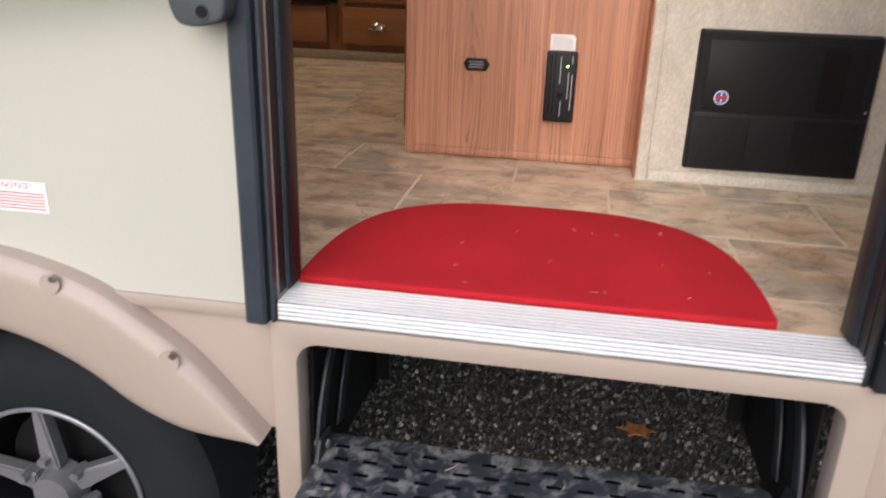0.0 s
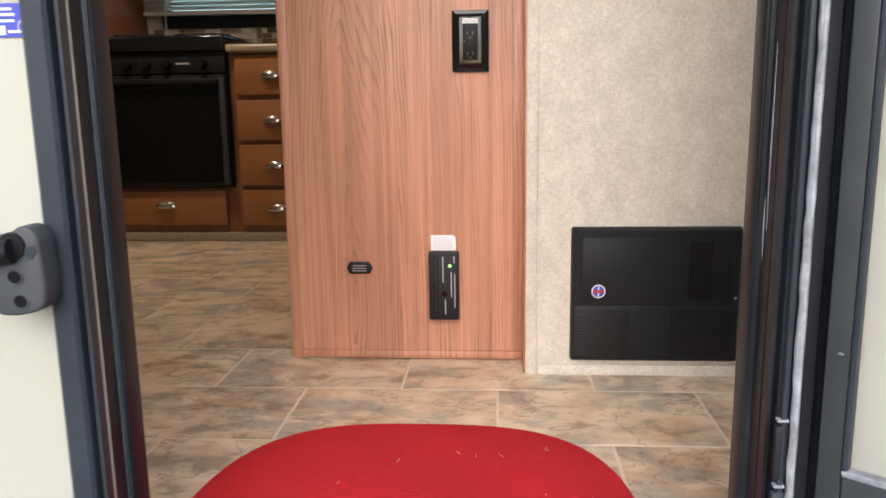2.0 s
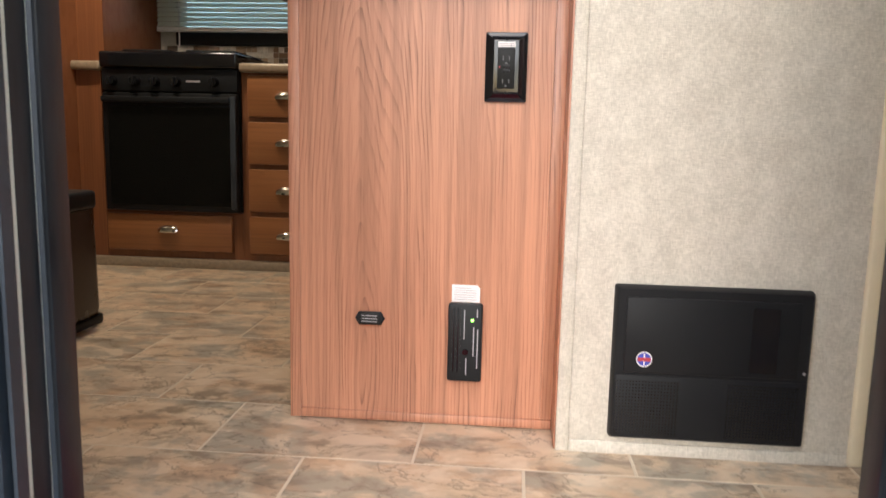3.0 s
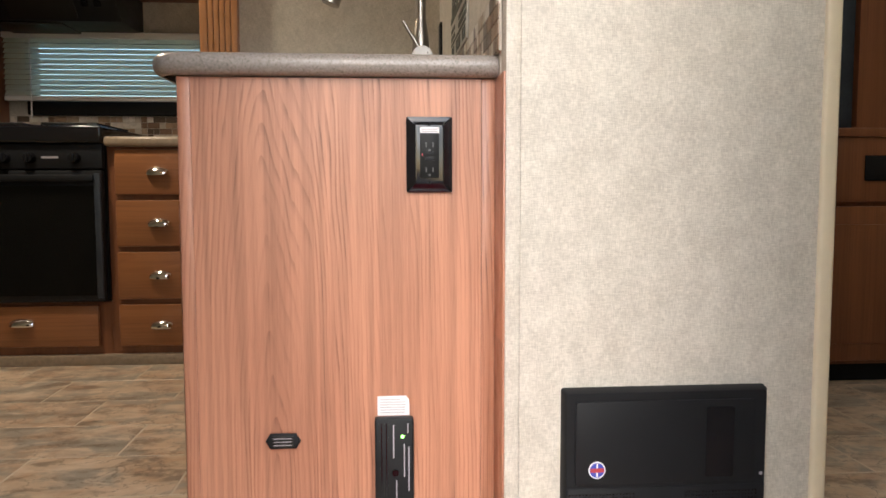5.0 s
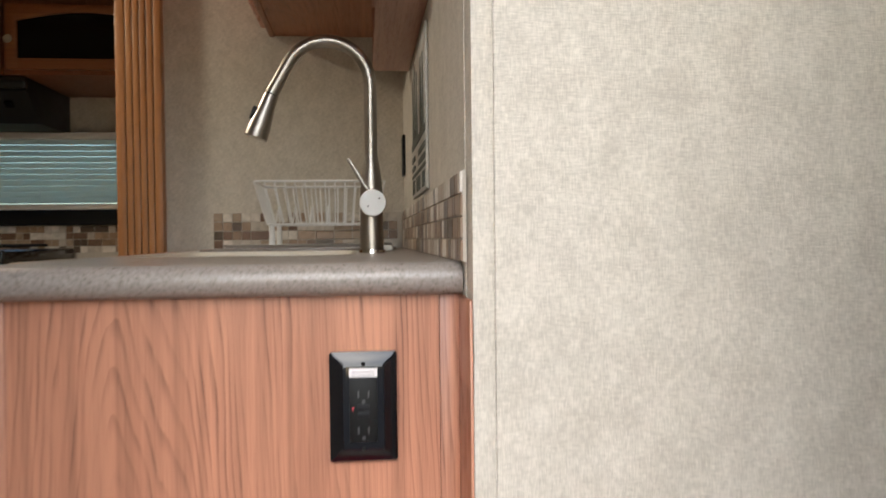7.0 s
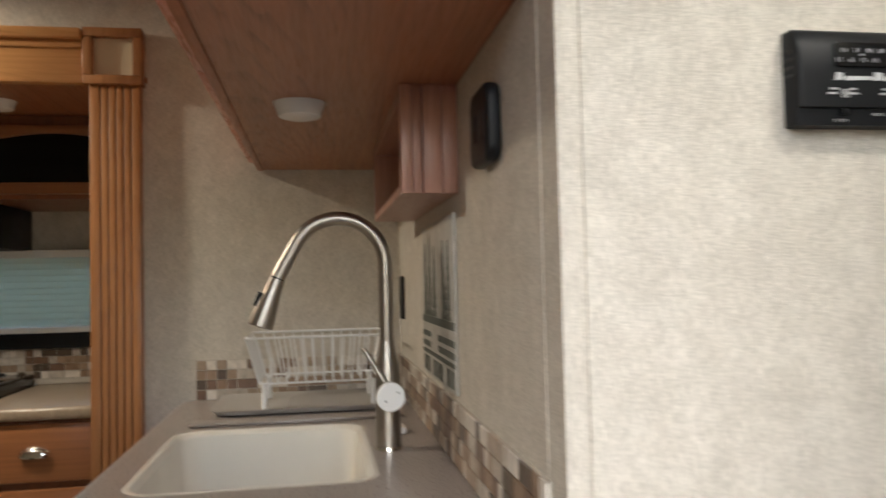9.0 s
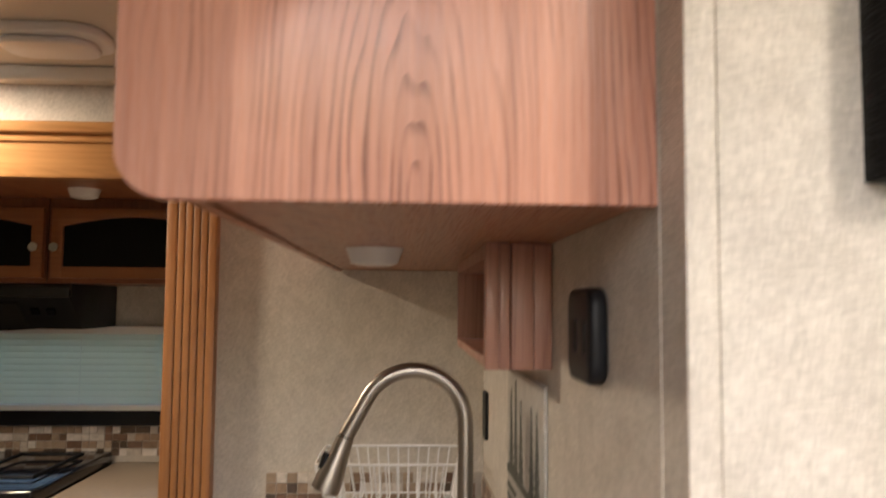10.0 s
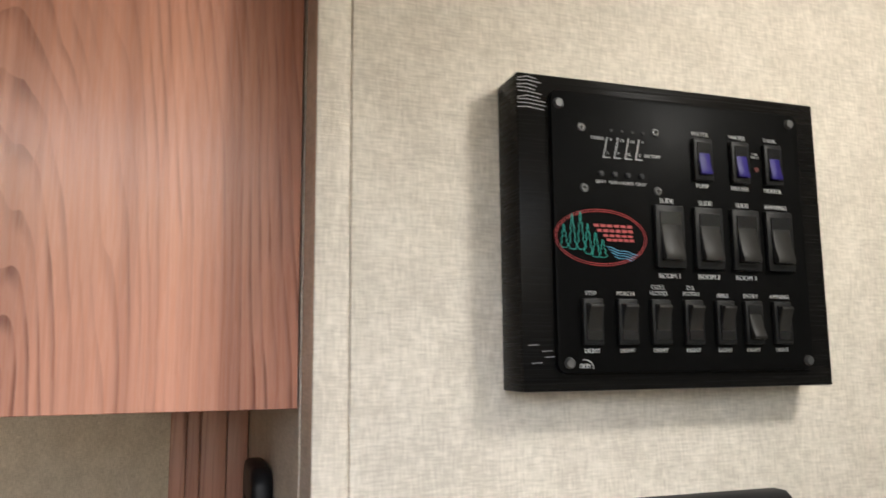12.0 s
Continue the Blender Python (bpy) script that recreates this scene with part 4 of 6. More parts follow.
def make_rug():
    bm = bmesh.new()
    pts = [(-0.350, 0.968)]
    for i in range(0, 41):
        a = math.pi * i / 40
        c, s = math.cos(a), math.sin(a)
        pts.append((-0.019 - 0.338 * (abs(c) ** 0.667) * (1 if c > 0 else -1), 0.982 + 0.414 * abs(s) ** 0.667))
    pts.append((0.315, 0.968))
    prism(bm, pts, "z", 0.7505, 0.7625, bevel=0.004, seg=3)
    t = tagged(part("door_mat", bm, M_RED), "red half-round carpet door mat inside the entry", "door mat")
    lint = bmesh.new()
    g = random.Random(3)
    for k in range(15):
        x, y, a = g.uniform(-0.27, 0.27), g.uniform(0.99, 1.30), g.uniform(0, 3)
        d = g.uniform(0.003, 0.014)
        tube(lint, [(x, y, 0.7628), (x + d * math.cos(a), y + d * math.sin(a), 0.7630)], 0.0004, 4)
    wpart("lint", lint, M_STRAW, t, "pale lint specks")["kind"] = "stuff"
    return t


make_rug()


def make_base_cabinet():
    t = thing("sink_cabinet", (-0.1, 2.4, FL), "reddish oak-print sink cabinet with end panel facing the entry", "cabinet")
    bm = B(-0.356, 0.166, 1.822, 3.146, FL, 1.46)
    box(bm, -0.3565, 0.166, 1.8222, 2.19, 1.4602, 1.6085)
    box(bm, -0.3565, 0.166, 2.72, 3.146, 1.4602, 1.6085)
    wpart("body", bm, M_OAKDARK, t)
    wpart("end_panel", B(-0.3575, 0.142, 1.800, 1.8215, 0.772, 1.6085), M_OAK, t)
    wpart("edge_strip", B(-0.380, -0.358, 1.798, 1.826, FL, 1.6085, bevel=0.0015), M_OAK, t)
    wpart("filler_strip", B(0.1425, 0.1665, 1.7985, 1.8215, 0.772, 1.6085, bevel=0.001), M_OAK, t)
    wpart("side_return", B(0.1662, 0.1698, 1.7025, 1.798, FL + 0.002, 1.6085, bevel=0.0008), M_OAK, t)
    wpart("base_strip", B(-0.3575, 0.1665, 1.794, 1.8215, FL + 0.002, 0.7715, bevel=0.003), M_OAK, t, "plain oak base strip")
    y = 1.84
    for k in range(3):
        w = 0.41
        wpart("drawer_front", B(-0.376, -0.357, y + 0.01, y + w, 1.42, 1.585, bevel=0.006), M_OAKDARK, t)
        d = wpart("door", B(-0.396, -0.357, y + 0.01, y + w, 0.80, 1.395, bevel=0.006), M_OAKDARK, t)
        y += w + 0.02
    return t


make_base_cabinet()

SX0, SX1, SY0, SY1 = -0.352, 0.035, 2.20, 2.70


def make_countertop():
    bm = bmesh.new()
    X0, X1, Y0, Y1 = -0.425, 0.1685, 1.772, 3.148
    R, rc = (CT - 1.6095) / 2, 0.055

    def path(d):
        c = rc - d
        return [(X1, Y0 + d)] + [(X0 + rc - c * math.sin(radians(a)), Y0 + rc - c * math.cos(radians(a))) for a in range(0, 91, 10)] + [(X0 + d, Y1)]
    rows = []
    for i in range(11):
        a = math.pi * i / 10
        rows.append([bm.verts.new((x, y, CT - R + R * math.cos(a))) for x, y in path(R - R * math.sin(a))])
    for p, q in zip(rows, rows[1:]):
        for k in range(len(p) - 1):
            bm.faces.new((p[k], p[k + 1], q[k + 1], q[k]))
    t = thing("countertop", (-0.13, 2.46, 1.6095), "speckled grey-brown laminate countertop with a rounded edge", "countertop")
    wpart("rounded_edge", bm, M_STONE, t)
    bm = bmesh.new()
    loop = [bm.verts.new((x, y, CT)) for x, y in path(R) + [(X1, Y1)]]
    edges = [bm.edges.new((loop[i], loop[(i + 1) % len(loop)])) for i in range(len(loop))]
    hs = [bm.verts.new((x, y, CT)) for x, y in rounded(SX0, SX1, SY0, SY1, 0.05)]
    edges += [bm.edges.new((hs[i], hs[(i + 1) % len(hs)])) for i in range(len(hs))]
    bmesh.ops.triangle_fill(bm, use_beauty=True, use_dissolve=False, edges=edges)
    low = [bm.verts.new((v.co.x, v.co.y, 1.6095)) for v in hs]
    for i in range(len(hs)):
        j = (i + 1) % len(hs)
        bm.faces.new((hs[i], hs[j], low[j], low[i]))
    wpart("top", bm, M_STONE, t)
    return t


make_countertop()


def make_sink():
    bm = bmesh.new()
    rows = []
    for d, z in ((-0.002, CT + 0.0006), (0.002, CT + 0.0014), (0.007, CT + 0.001), (0.016, CT - 0.008), (0.022, CT - 0.10), (0.035, CT - 0.165), (0.07, CT - 0.175)):
        rows.append([bm.verts.new((x, y, z)) for x, y in rounded(SX0 + d, SX1 - d, SY0 + d, SY1 - d, max(0.02, 0.055 - 0.2 * abs(d)))])
    for a, b in zip(rows, rows[1:]):
        for i in range(len(a)):
            j = (i + 1) % len(a)
            bm.faces.new((a[i], a[j], b[j], b[i]))
    bm.faces.new(rows[-1])
    t = tagged(part("sink", bm, M_SINK), "cream acrylic kitchen sink set in the countertop", "sink")
    wpart("drain", C((-0.16, 2.45, CT - 0.1745), (-0.16, 2.45, CT - 0.172), 0.04), M_CHROME, t)
    return t


make_sink()


def make_faucet():
    X, Y = 0.068, 2.43
    t = thing("faucet", (X, Y, CT), "brushed nickel gooseneck kitchen faucet with pull-down head", "faucet")
    wpart("base_ring", C((X, Y, CT), (X, Y, CT + 0.006), 0.027, 0.026, 28), M_CHROME, t)
    bm = bmesh.new()
    tube(bm, [(X, Y, CT + 0.005), (X, Y, 1.77), (X, Y, 1.80), (X, Y, 1.83), (X, Y, 1.845)], 0.02, 24, [0.0235, 0.0225, 0.0205, 0.0155, 0.0135])
    wpart("body", bm, M_NICKEL, t)
    pts = [(X, Y, 1.84), (X, Y, 1.90)]
    R, cz = 0.086, 1.986
    for i in range(0, 19):
        a = radians(i * 155 / 18)
        pts.append((X - R + R * math.cos(a), Y, cz + R * math.sin(a)))
    tip, tan = Vector(pts[-1]), (Vector(pts[-1]) - Vector(pts[-2])).normalized()
    wpart("neck", tube(bmesh.new(), pts, 0.0128, 18), M_NICKEL, t)
    e1 = Vector((-0.127, Y, 1.966))
    wpart("hose_sleeve", tube(bmesh.new(), [tip, tip.lerp(e1, 0.5), e1], 0.0128, 18, [0.0128, 0.013, 0.0135]), M_NICKEL, t)
    e2 = Vector((-0.160, Y, 1.878))
    wpart("gap_ring", tube(bmesh.new(), [e1, e1.lerp(e2, 0.03)], 0.0125, 18), M_BLACK, t)
    wpart("spray_head", tube(bmesh.new(), [e1.lerp(e2, 0.03), e1.lerp(e2, 0.3), e1.lerp(e2, 0.75), e1.lerp(e2, 0.98), e2], 0.015, 20, [0.0145, 0.016, 0.0225, 0.0235, 0.021]), M_NICKEL, t)
    b = e1.lerp(e2, 0.35) + Vector((-0.017, -0.004, 0.004))
    wpart("spray_button", tube(bmesh.new(), [b, b + (e2 - e1) * 0.28], 0.007, 10), M_BLACK, t, "black spray button")
    hub = Vector((0.070, 2.389, 1.747))
    wpart("handle_hub", C((X, Y, 1.747), hub + Vector((0, 0.006, 0)), 0.018, 0.0245, 24), M_NICKEL, t)
    wpart("handle_cap", C(hub + Vector((0, 0.007, 0)), hub - Vector((0, 0.002, 0)), 0.0265, 0.0255, 32), M_WHITE, t, "round white cap")
    for dx, dz in ((-0.009, -0.007), (0.013, 0.008)):
        wpart("cap_dot", C(hub + Vector((dx, -0.002, dz)), hub + Vector((dx, -0.0026, dz)), 0.0018, seg=8), M_SIGNDARK, t)
    wpart("lever", tube(bmesh.new(), [hub + Vector((-0.006, 0.014, 0.02)), hub + Vector((-0.024, 0.018, 0.05)), hub + Vector((-0.047, 0.02, 0.088))], 0.005, 12, [0.0055, 0.005, 0.0045]), M_NICKEL, t)
    return t


make_faucet()


def make_dish_rack():
    t = thing("dish_rack", (-0.07, 2.98, CT), "white coated wire dish rack standing on a pale tray", "dish rack")
    tray = bmesh.new()
    rows = []
    for d, z in ((0.012, CT + 0.003), (0.0, CT + 0.015), (0.004, CT + 0.015), (0.016, CT + 0.007)):
        rows.append([tray.verts.new((x, y, z)) for x, y in rounded(-0.31 + d, 0.125 - d, 2.845 + d, 3.135 - d, 0.04)])
    for a, b in zip(rows, rows[1:]):
        for i in range(len(a)):
            j = (i + 1) % len(a)
            tray.faces.new((a[i], a[j], b[j], b[i]))
    tray.faces.new(rows[-1])
    wpart("tray", tray, M_TRAY, t, "pale grey drip tray")
    zb, zt = 1.716, 1.826
    lo, hi = (-0.198, 0.087, 2.90, 3.09), (-0.228, 0.107, 2.88, 3.11)
    def at(u, v, s, z):
        x0, x1 = (lo[0] + (hi[0] - lo[0]) * s, lo[1] + (hi[1] - lo[1]) * s)
        y0, y1 = (lo[2] + (hi[2] - lo[2]) * s, lo[3] + (hi[3] - lo[3]) * s)
        return (x0 + (x1 - x0) * u, y0 + (y1 - y0) * v, z)
    for s, z, r in ((0.0, zb, 0.0028), (1.0, zt, 0.0034)):
        ring = rounded(at(0, 0, s, z)[0], at(1, 1, s, z)[0], at(0, 0, s, z)[1], at(1, 1, s, z)[1], 0.02, 3)
        wpart("rim_wire", tube(bmesh.new(), [(x, y, z) for x, y in ring + ring[:1]], r, 8), M_WHITE, t)
    wires = [(i / 13, v) for i in range(14) for v in (0, 1)] + [(u, j / 9) for j in range(1, 9) for u in (0, 1)]
    for u, v in wires:
        wpart("wire", tube(bmesh.new(), [at(u, v, 1, zt), at(u, v, 0, zb)], 0.0022, 6), M_WHITE, t)
    for i in range(14):
        wpart("wire", tube(bmesh.new(), [at(i / 13, 0, 0, zb), at(i / 13, 0.45, 0, zb + (0.05 if i % 2 else 0)), at(i / 13, 0.55, 0, zb), at(i / 13, 1, 0, zb)], 0.0018, 6), M_WHITE, t)
    for u in (0.04, 0.96):
        for v in (0.05, 0.95):
            p = at(u, v, 0, zb)
            wpart("foot", C(p, (p[0], p[1], CT + 0.008), 0.007, 0.008, 10), M_WHITE, t)
    return t


make_dish_rack()
bm = B(-0.335, 0.13, 2.735, 2.79, CT + 0.0005, CT + 0.008, bevel=0.002)
tagged(part("sink_board", bm, M_STONE), "grey-brown board strip lying behind the sink", "board")
bm = P(rounded(0.085, 0.115, 2.55, 2.60, 0.006), "z", CT + 0.0005, CT + 0.014, bevel=0.004)
tagged(part("soap_bar", bm, M_WHITE), "small white soap bar beside the faucet", "soap")


# ---- upper cabinet over the sink ----
def make_upper_cabinet():
    t = thing("upper_cabinet", (-0.05, 2.45, 2.265), "reddish oak-print wall cabinet hanging over the sink", "cabinet")
    r, x0, x1, z0 = 0.042, -0.262, 0.1685, 2.264
    pts = [(x1, z0), (x1, 2.774), (x0, 2.774)] + [(x0 + r - r * math.cos(radians(a)), z0 + r - r * math.sin(radians(a))) for a in range(0, 91, 10)]
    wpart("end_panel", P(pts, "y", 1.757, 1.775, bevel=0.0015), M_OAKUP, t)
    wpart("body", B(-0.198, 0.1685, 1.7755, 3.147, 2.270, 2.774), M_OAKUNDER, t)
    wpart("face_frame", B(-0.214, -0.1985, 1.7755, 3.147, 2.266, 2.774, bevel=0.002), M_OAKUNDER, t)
    for i in range(3):
        y = 1.785 + 0.45 * i
        d = wpart("door", B(-0.236, -0.2145, y, y + 0.44, 2.285, 2.76, bevel=0.005), M_OAKUP, t)
        k = wpart("knob", C((-0.236, y + 0.04, 2.34), (-0.258, y + 0.04, 2.34), 0.007, 0.012, 16), M_WHITE, d, "small white knob")
    return shift(t, 0, 0, -0.0035)


make_upper_cabinet()


def make_puck(x, y, z, name="puck_light", r=0.040):
    t = thing(name, (x, y, z), "round white under-cabinet lamp, switched off", "lamp", group="puck lamps")
    wpart("ring", C((x, y, z), (x, y, z - 0.024), r + 0.005, r - 0.004, 40), M_WHITE, t)
    wpart("lens", C((x, y, z - 0.024), (x, y, z - 0.027), r - 0.008, r - 0.013, 36), M_PUCK, t, "frosted lens")
    return t


make_puck(-0.082, 2.350, 2.2663)


def make_spice_box():
    t = thing("spice_box", (0.12, 2.4, 2.1), "open reddish wooden spice box under the wall cabinet", "shelf")
    wpart("bottom", B(0.078, 0.1685, 2.222, 2.80, 2.098, 2.112), M_OAKPINK, t)
    wpart("top", B(0.078, 0.1685, 2.222, 2.80, 2.25, 2.2695), M_OAKPINK, t)
    wpart("far_end", B(0.078, 0.1685, 2.785, 2.80, 2.1125, 2.2495), M_OAKPINK, t)
    xs = (0.076, 0.095, 0.1105, 0.1120, 0.142, 0.1685)
    for a, b, p in ((0.076, 0.0945, 2.200), (0.0955, 0.1105, 2.204), (0.112, 0.142, 2.202), (0.1435, 0.1685, 2.206)):
        wpart("front_strip", B(a, b, p, 2.2215, 2.096, 2.2695, bevel=0.0012), M_OAKPINK, t)
    wpart("back", B(0.160, 0.1685, 2.222, 2.785, 2.1125, 2.2495), M_OAKUNDER, t)
    return shift(t, 0, 0, -0.004)


make_spice_box()


def make_wall_switch():
    t = thing("wall_switch", (0.168, 1.93, 2.15), "black rounded double switch plate on the side wall", "switch")
    pts = rounded(1.895, 2.002, 2.104, 2.203, 0.02)
    wpart("plate", P(pts, "x", 0.150, 0.1695, bevel=0.006, seg=3), M_BLACK, t)
    wpart("rocker", B(0.1488, 0.152, 1.915, 1.94, 2.135, 2.17, bevel=0.001), M_BLACK, t)
    wpart("rocker", B(0.1488, 0.152, 1.955, 1.98, 2.135, 2.17, bevel=0.001), M_BLACK, t)
    return shift(t, 0, 0.018, -0.004)


make_wall_switch()


def make_sign():
    t = thing("tin_sign", (0.168, 2.44, 1.9), "grey tin sign with dark fir trees and lettering", "sign")
    wpart("plate", B(0.164, 0.1695, 2.245, 2.63, 1.765, 2.065, bevel=0.001), M_SIGN, t)
    g = random.Random(8)
    for y in (2.30, 2.35, 2.46, 2.52, 2.575):
        h = g.uniform(0.13, 0.165)
        bm = bmesh.new()
        w = 0.030
        pts = [(y, 1.885 + h)]
        for i in range(1, 9):
            pts.append((y + w * i / 8 * g.uniform(0.7, 1.0), 1.885 + h - h * i / 8))
            pts.append((y + w * i / 8 * 0.45, 1.885 + h - h * i / 8))
        for i in range(8, 0, -1):
            pts.append((y - w * i / 8 * 0.45, 1.885 + h - h * i / 8))
            pts.append((y - w * i / 8 * g.uniform(0.7, 1.0), 1.885 + h - h * i / 8))
        prism(bm, pts, "x", 0.1625, 0.1639)
        wpart("fir_tree", bm, M_SIGNDARK, t)
    for y0, y1, z0, z1 in ((2.25, 2.625, 1.870, 1.884), (2.25, 2.42, 1.842, 1.853), (2.25, 2.42, 1.822, 1.833), (2.52, 2.62, 1.842, 1.853), (2.52, 2.62, 1.822, 1.833), (2.25, 2.625, 1.808, 1.815)):
        wpart("stripe", B(0.1625, 0.1639, y0, y1, z0, z1), M_SIGNDARK, t)
    for i in range(9):
        y = 2.265 + i * 0.040
        if i in (2, 6):
            continue
        wpart("letter_bar", B(0.1625, 0.1639, y, y + 0.022, 1.772, 1.802, bevel=0.0004), M_SIGNDARK, t)
    return t


make_sign()


def make_wall_socket(y, z):
    t = thing("wall_outlet", (0.168, y, z), "small black outlet plate on the side wall", "outlet")
    wpart("plate", P(rounded(y - 0.035, y + 0.035, z - 0.057, z + 0.057, 0.006), "x", 0.162, 0.1695, bevel=0.002), M_BLACK, t)
    return t


make_wall_socket(3.06, 1.91)


# ---- things on the end panel ----
def make_outlet():
    t = thing("outlet", (0.05, 1.80, 1.477), "glossy black framed GFCI outlet with white test label", "outlet")
    x0, x1, z0, z1 = 0.010, 0.090, 1.411, 1.542
    cx = (x0 + x1) / 2
    bm = bmesh.new()
    rows = []
    for d, y in ((0.0, 1.7995), (0.0, 1.7935), (0.004, 1.7915), (0.011, 1.790), (0.014, 1.7865), (0.017, 1.786)):
        rows.append([bm.verts.new((x, y, z)) for x, z in rounded(x0 + d, x1 - d, z0 + d, z1 - d, 0.003, 2)])
    for a, b in zip(rows, rows[1:]):
        for i in range(len(a)):
            j = (i + 1) % len(a)
            bm.faces.new((a[i], a[j], b[j], b[i]))
    bm.faces.new(rows[-1])
    wpart("cover_plate", bm, M_GLOSSBLACK, t)
    wpart("receptacle", B(cx - 0.0165, cx + 0.0165, 1.7835, 1.7865, 1.436, 1.512, bevel=0.001), M_BEZEL, t, "dark grey receptacle")
    for zc in (1.450, 1.493):
        for dx in (-0.006, 0.006):
            wpart("slot", B(cx + dx - 0.001, cx + dx + 0.001, 1.7829, 1.7837, zc - 0.004, zc + 0.004), M_SCREW, t)
        wpart("ground_hole", C((cx, 1.7837, zc - 0.009), (cx, 1.7829, zc - 0.009), 0.0022, seg=10), M_SCREW, t)
    for dz, m, n in ((0.004, M_BLACK, "test_button"), (-0.005, M_BLACK, "reset_button")):
        wpart(n, B(cx - 0.007, cx + 0.007, 1.7823, 1.7837, 1.4705 + dz, 1.4775 + dz, bevel=0.0005), m, t)
    wpart("red_mark", B(cx - 0.0135, cx - 0.0115, 1.7829, 1.7837, 1.474, 1.478), M_REDINK, t, "tiny red lamp")
    wpart("label", B(cx - 0.0165, cx + 0.0165, 1.7828, 1.7855, 1.5135, 1.5235), M_PAPER, t, "white test label")
    for i in range(2):
        wpart("print_line", B(cx - 0.014, cx + 0.014, 1.7825, 1.7829, 1.5155 + 0.0035 * i, 1.5168 + 0.0035 * i), M_INK, t)
    for z in (1.428, 1.5285):
        wpart("plate_screw", C((cx, 1.7865, z), (cx, 1.785, z), 0.0026, seg=10), M_MATBLACK, t)
    return t


make_outlet()


def make_detector():
    t = thing("gas_detector", (-0.015, 1.80, 0.93), "black upright gas detector with a green lamp", "gas detector")
    x0, x1, z0, z1 = -0.049, 0.020, 0.851, 1.011
    wpart("case", P(rounded(x0, x1, z0, z1, 0.005), "y", 1.779, 1.7995, bevel=0.003), M_BLACK, t)
    for i in range(5):
        x = x0 + 0.007 + 0.0042 * i
        wpart("vent_slot", B(x, x + 0.0018, 1.7780, 1.7793, z0 + 0.02, z1 - 0.008), M_GLOSSBLACK if i % 2 else M_GREY, t)
    wpart("led", C((0.000, 1.7795, 0.979), (0.000, 1.7775, 0.979), 0.0028, seg=12), M_LED, t, "lit green lamp")
    wpart("test_button", C((-0.013, 1.7795, 0.913), (-0.013, 1.776, 0.913), 0.0065, 0.006, 16), M_GLOSSBLACK, t)
    for x, za, zb in ((-0.017, 0.94, 1.0), (0.002, 0.905, 0.965), (0.010, 0.88, 0.96), (-0.012, 0.865, 0.90), (0.0085, 0.985, 1.002)):
        wpart("print_line", B(x, x + 0.0022, 1.7782, 1.7793, za, zb), M_INK, t)
    return t


make_detector()


def make_card():
    t = thing("paper_card", (-0.015, 1.80, 1.03), "white paper label stuck above the gas detector", "label")
    wpart("sheet", P([(-0.044, 1.0115), (0.013, 1.0115), (0.013, 1.040), (0.007, 1.047), (-0.044, 1.047)], "y", 1.7985, 1.7996), M_PAPER, t)
    for i in range(6):
        wpart("print_line", B(-0.039, 0.006 - (0.01 if i == 5 else 0), 1.7981, 1.7986, 1.0165 + 0.0047 * i, 1.0176 + 0.0047 * i), M_INK, t)
    return t


make_card()


def make_latch():
    t = thing("courtesy_light", (-0.211, 1.80, 0.971), "small black oval step light with grey lens", "light")
    pts = [(-0.242, 0.971), (-0.234, 0.985), (-0.188, 0.985), (-0.180, 0.971), (-0.188, 0.957), (-0.234, 0.957)]
    wpart("bezel", P(pts, "y", 1.791, 1.7995, bevel=0.004, seg=3), M_BLACK, t)
    wpart("lens", B(-0.229, -0.193, 1.7885, 1.7915, 0.9605, 0.9815, bevel=0.003), M_GREY, t, "grey ribbed lens")
    for i in range(3):
        wpart("lens_rib", B(-0.227, -0.195, 1.7876, 1.789, 0.9645 + 0.006 * i, 0.966 + 0.006 * i), M_INK, t)
    return t


make_latch()


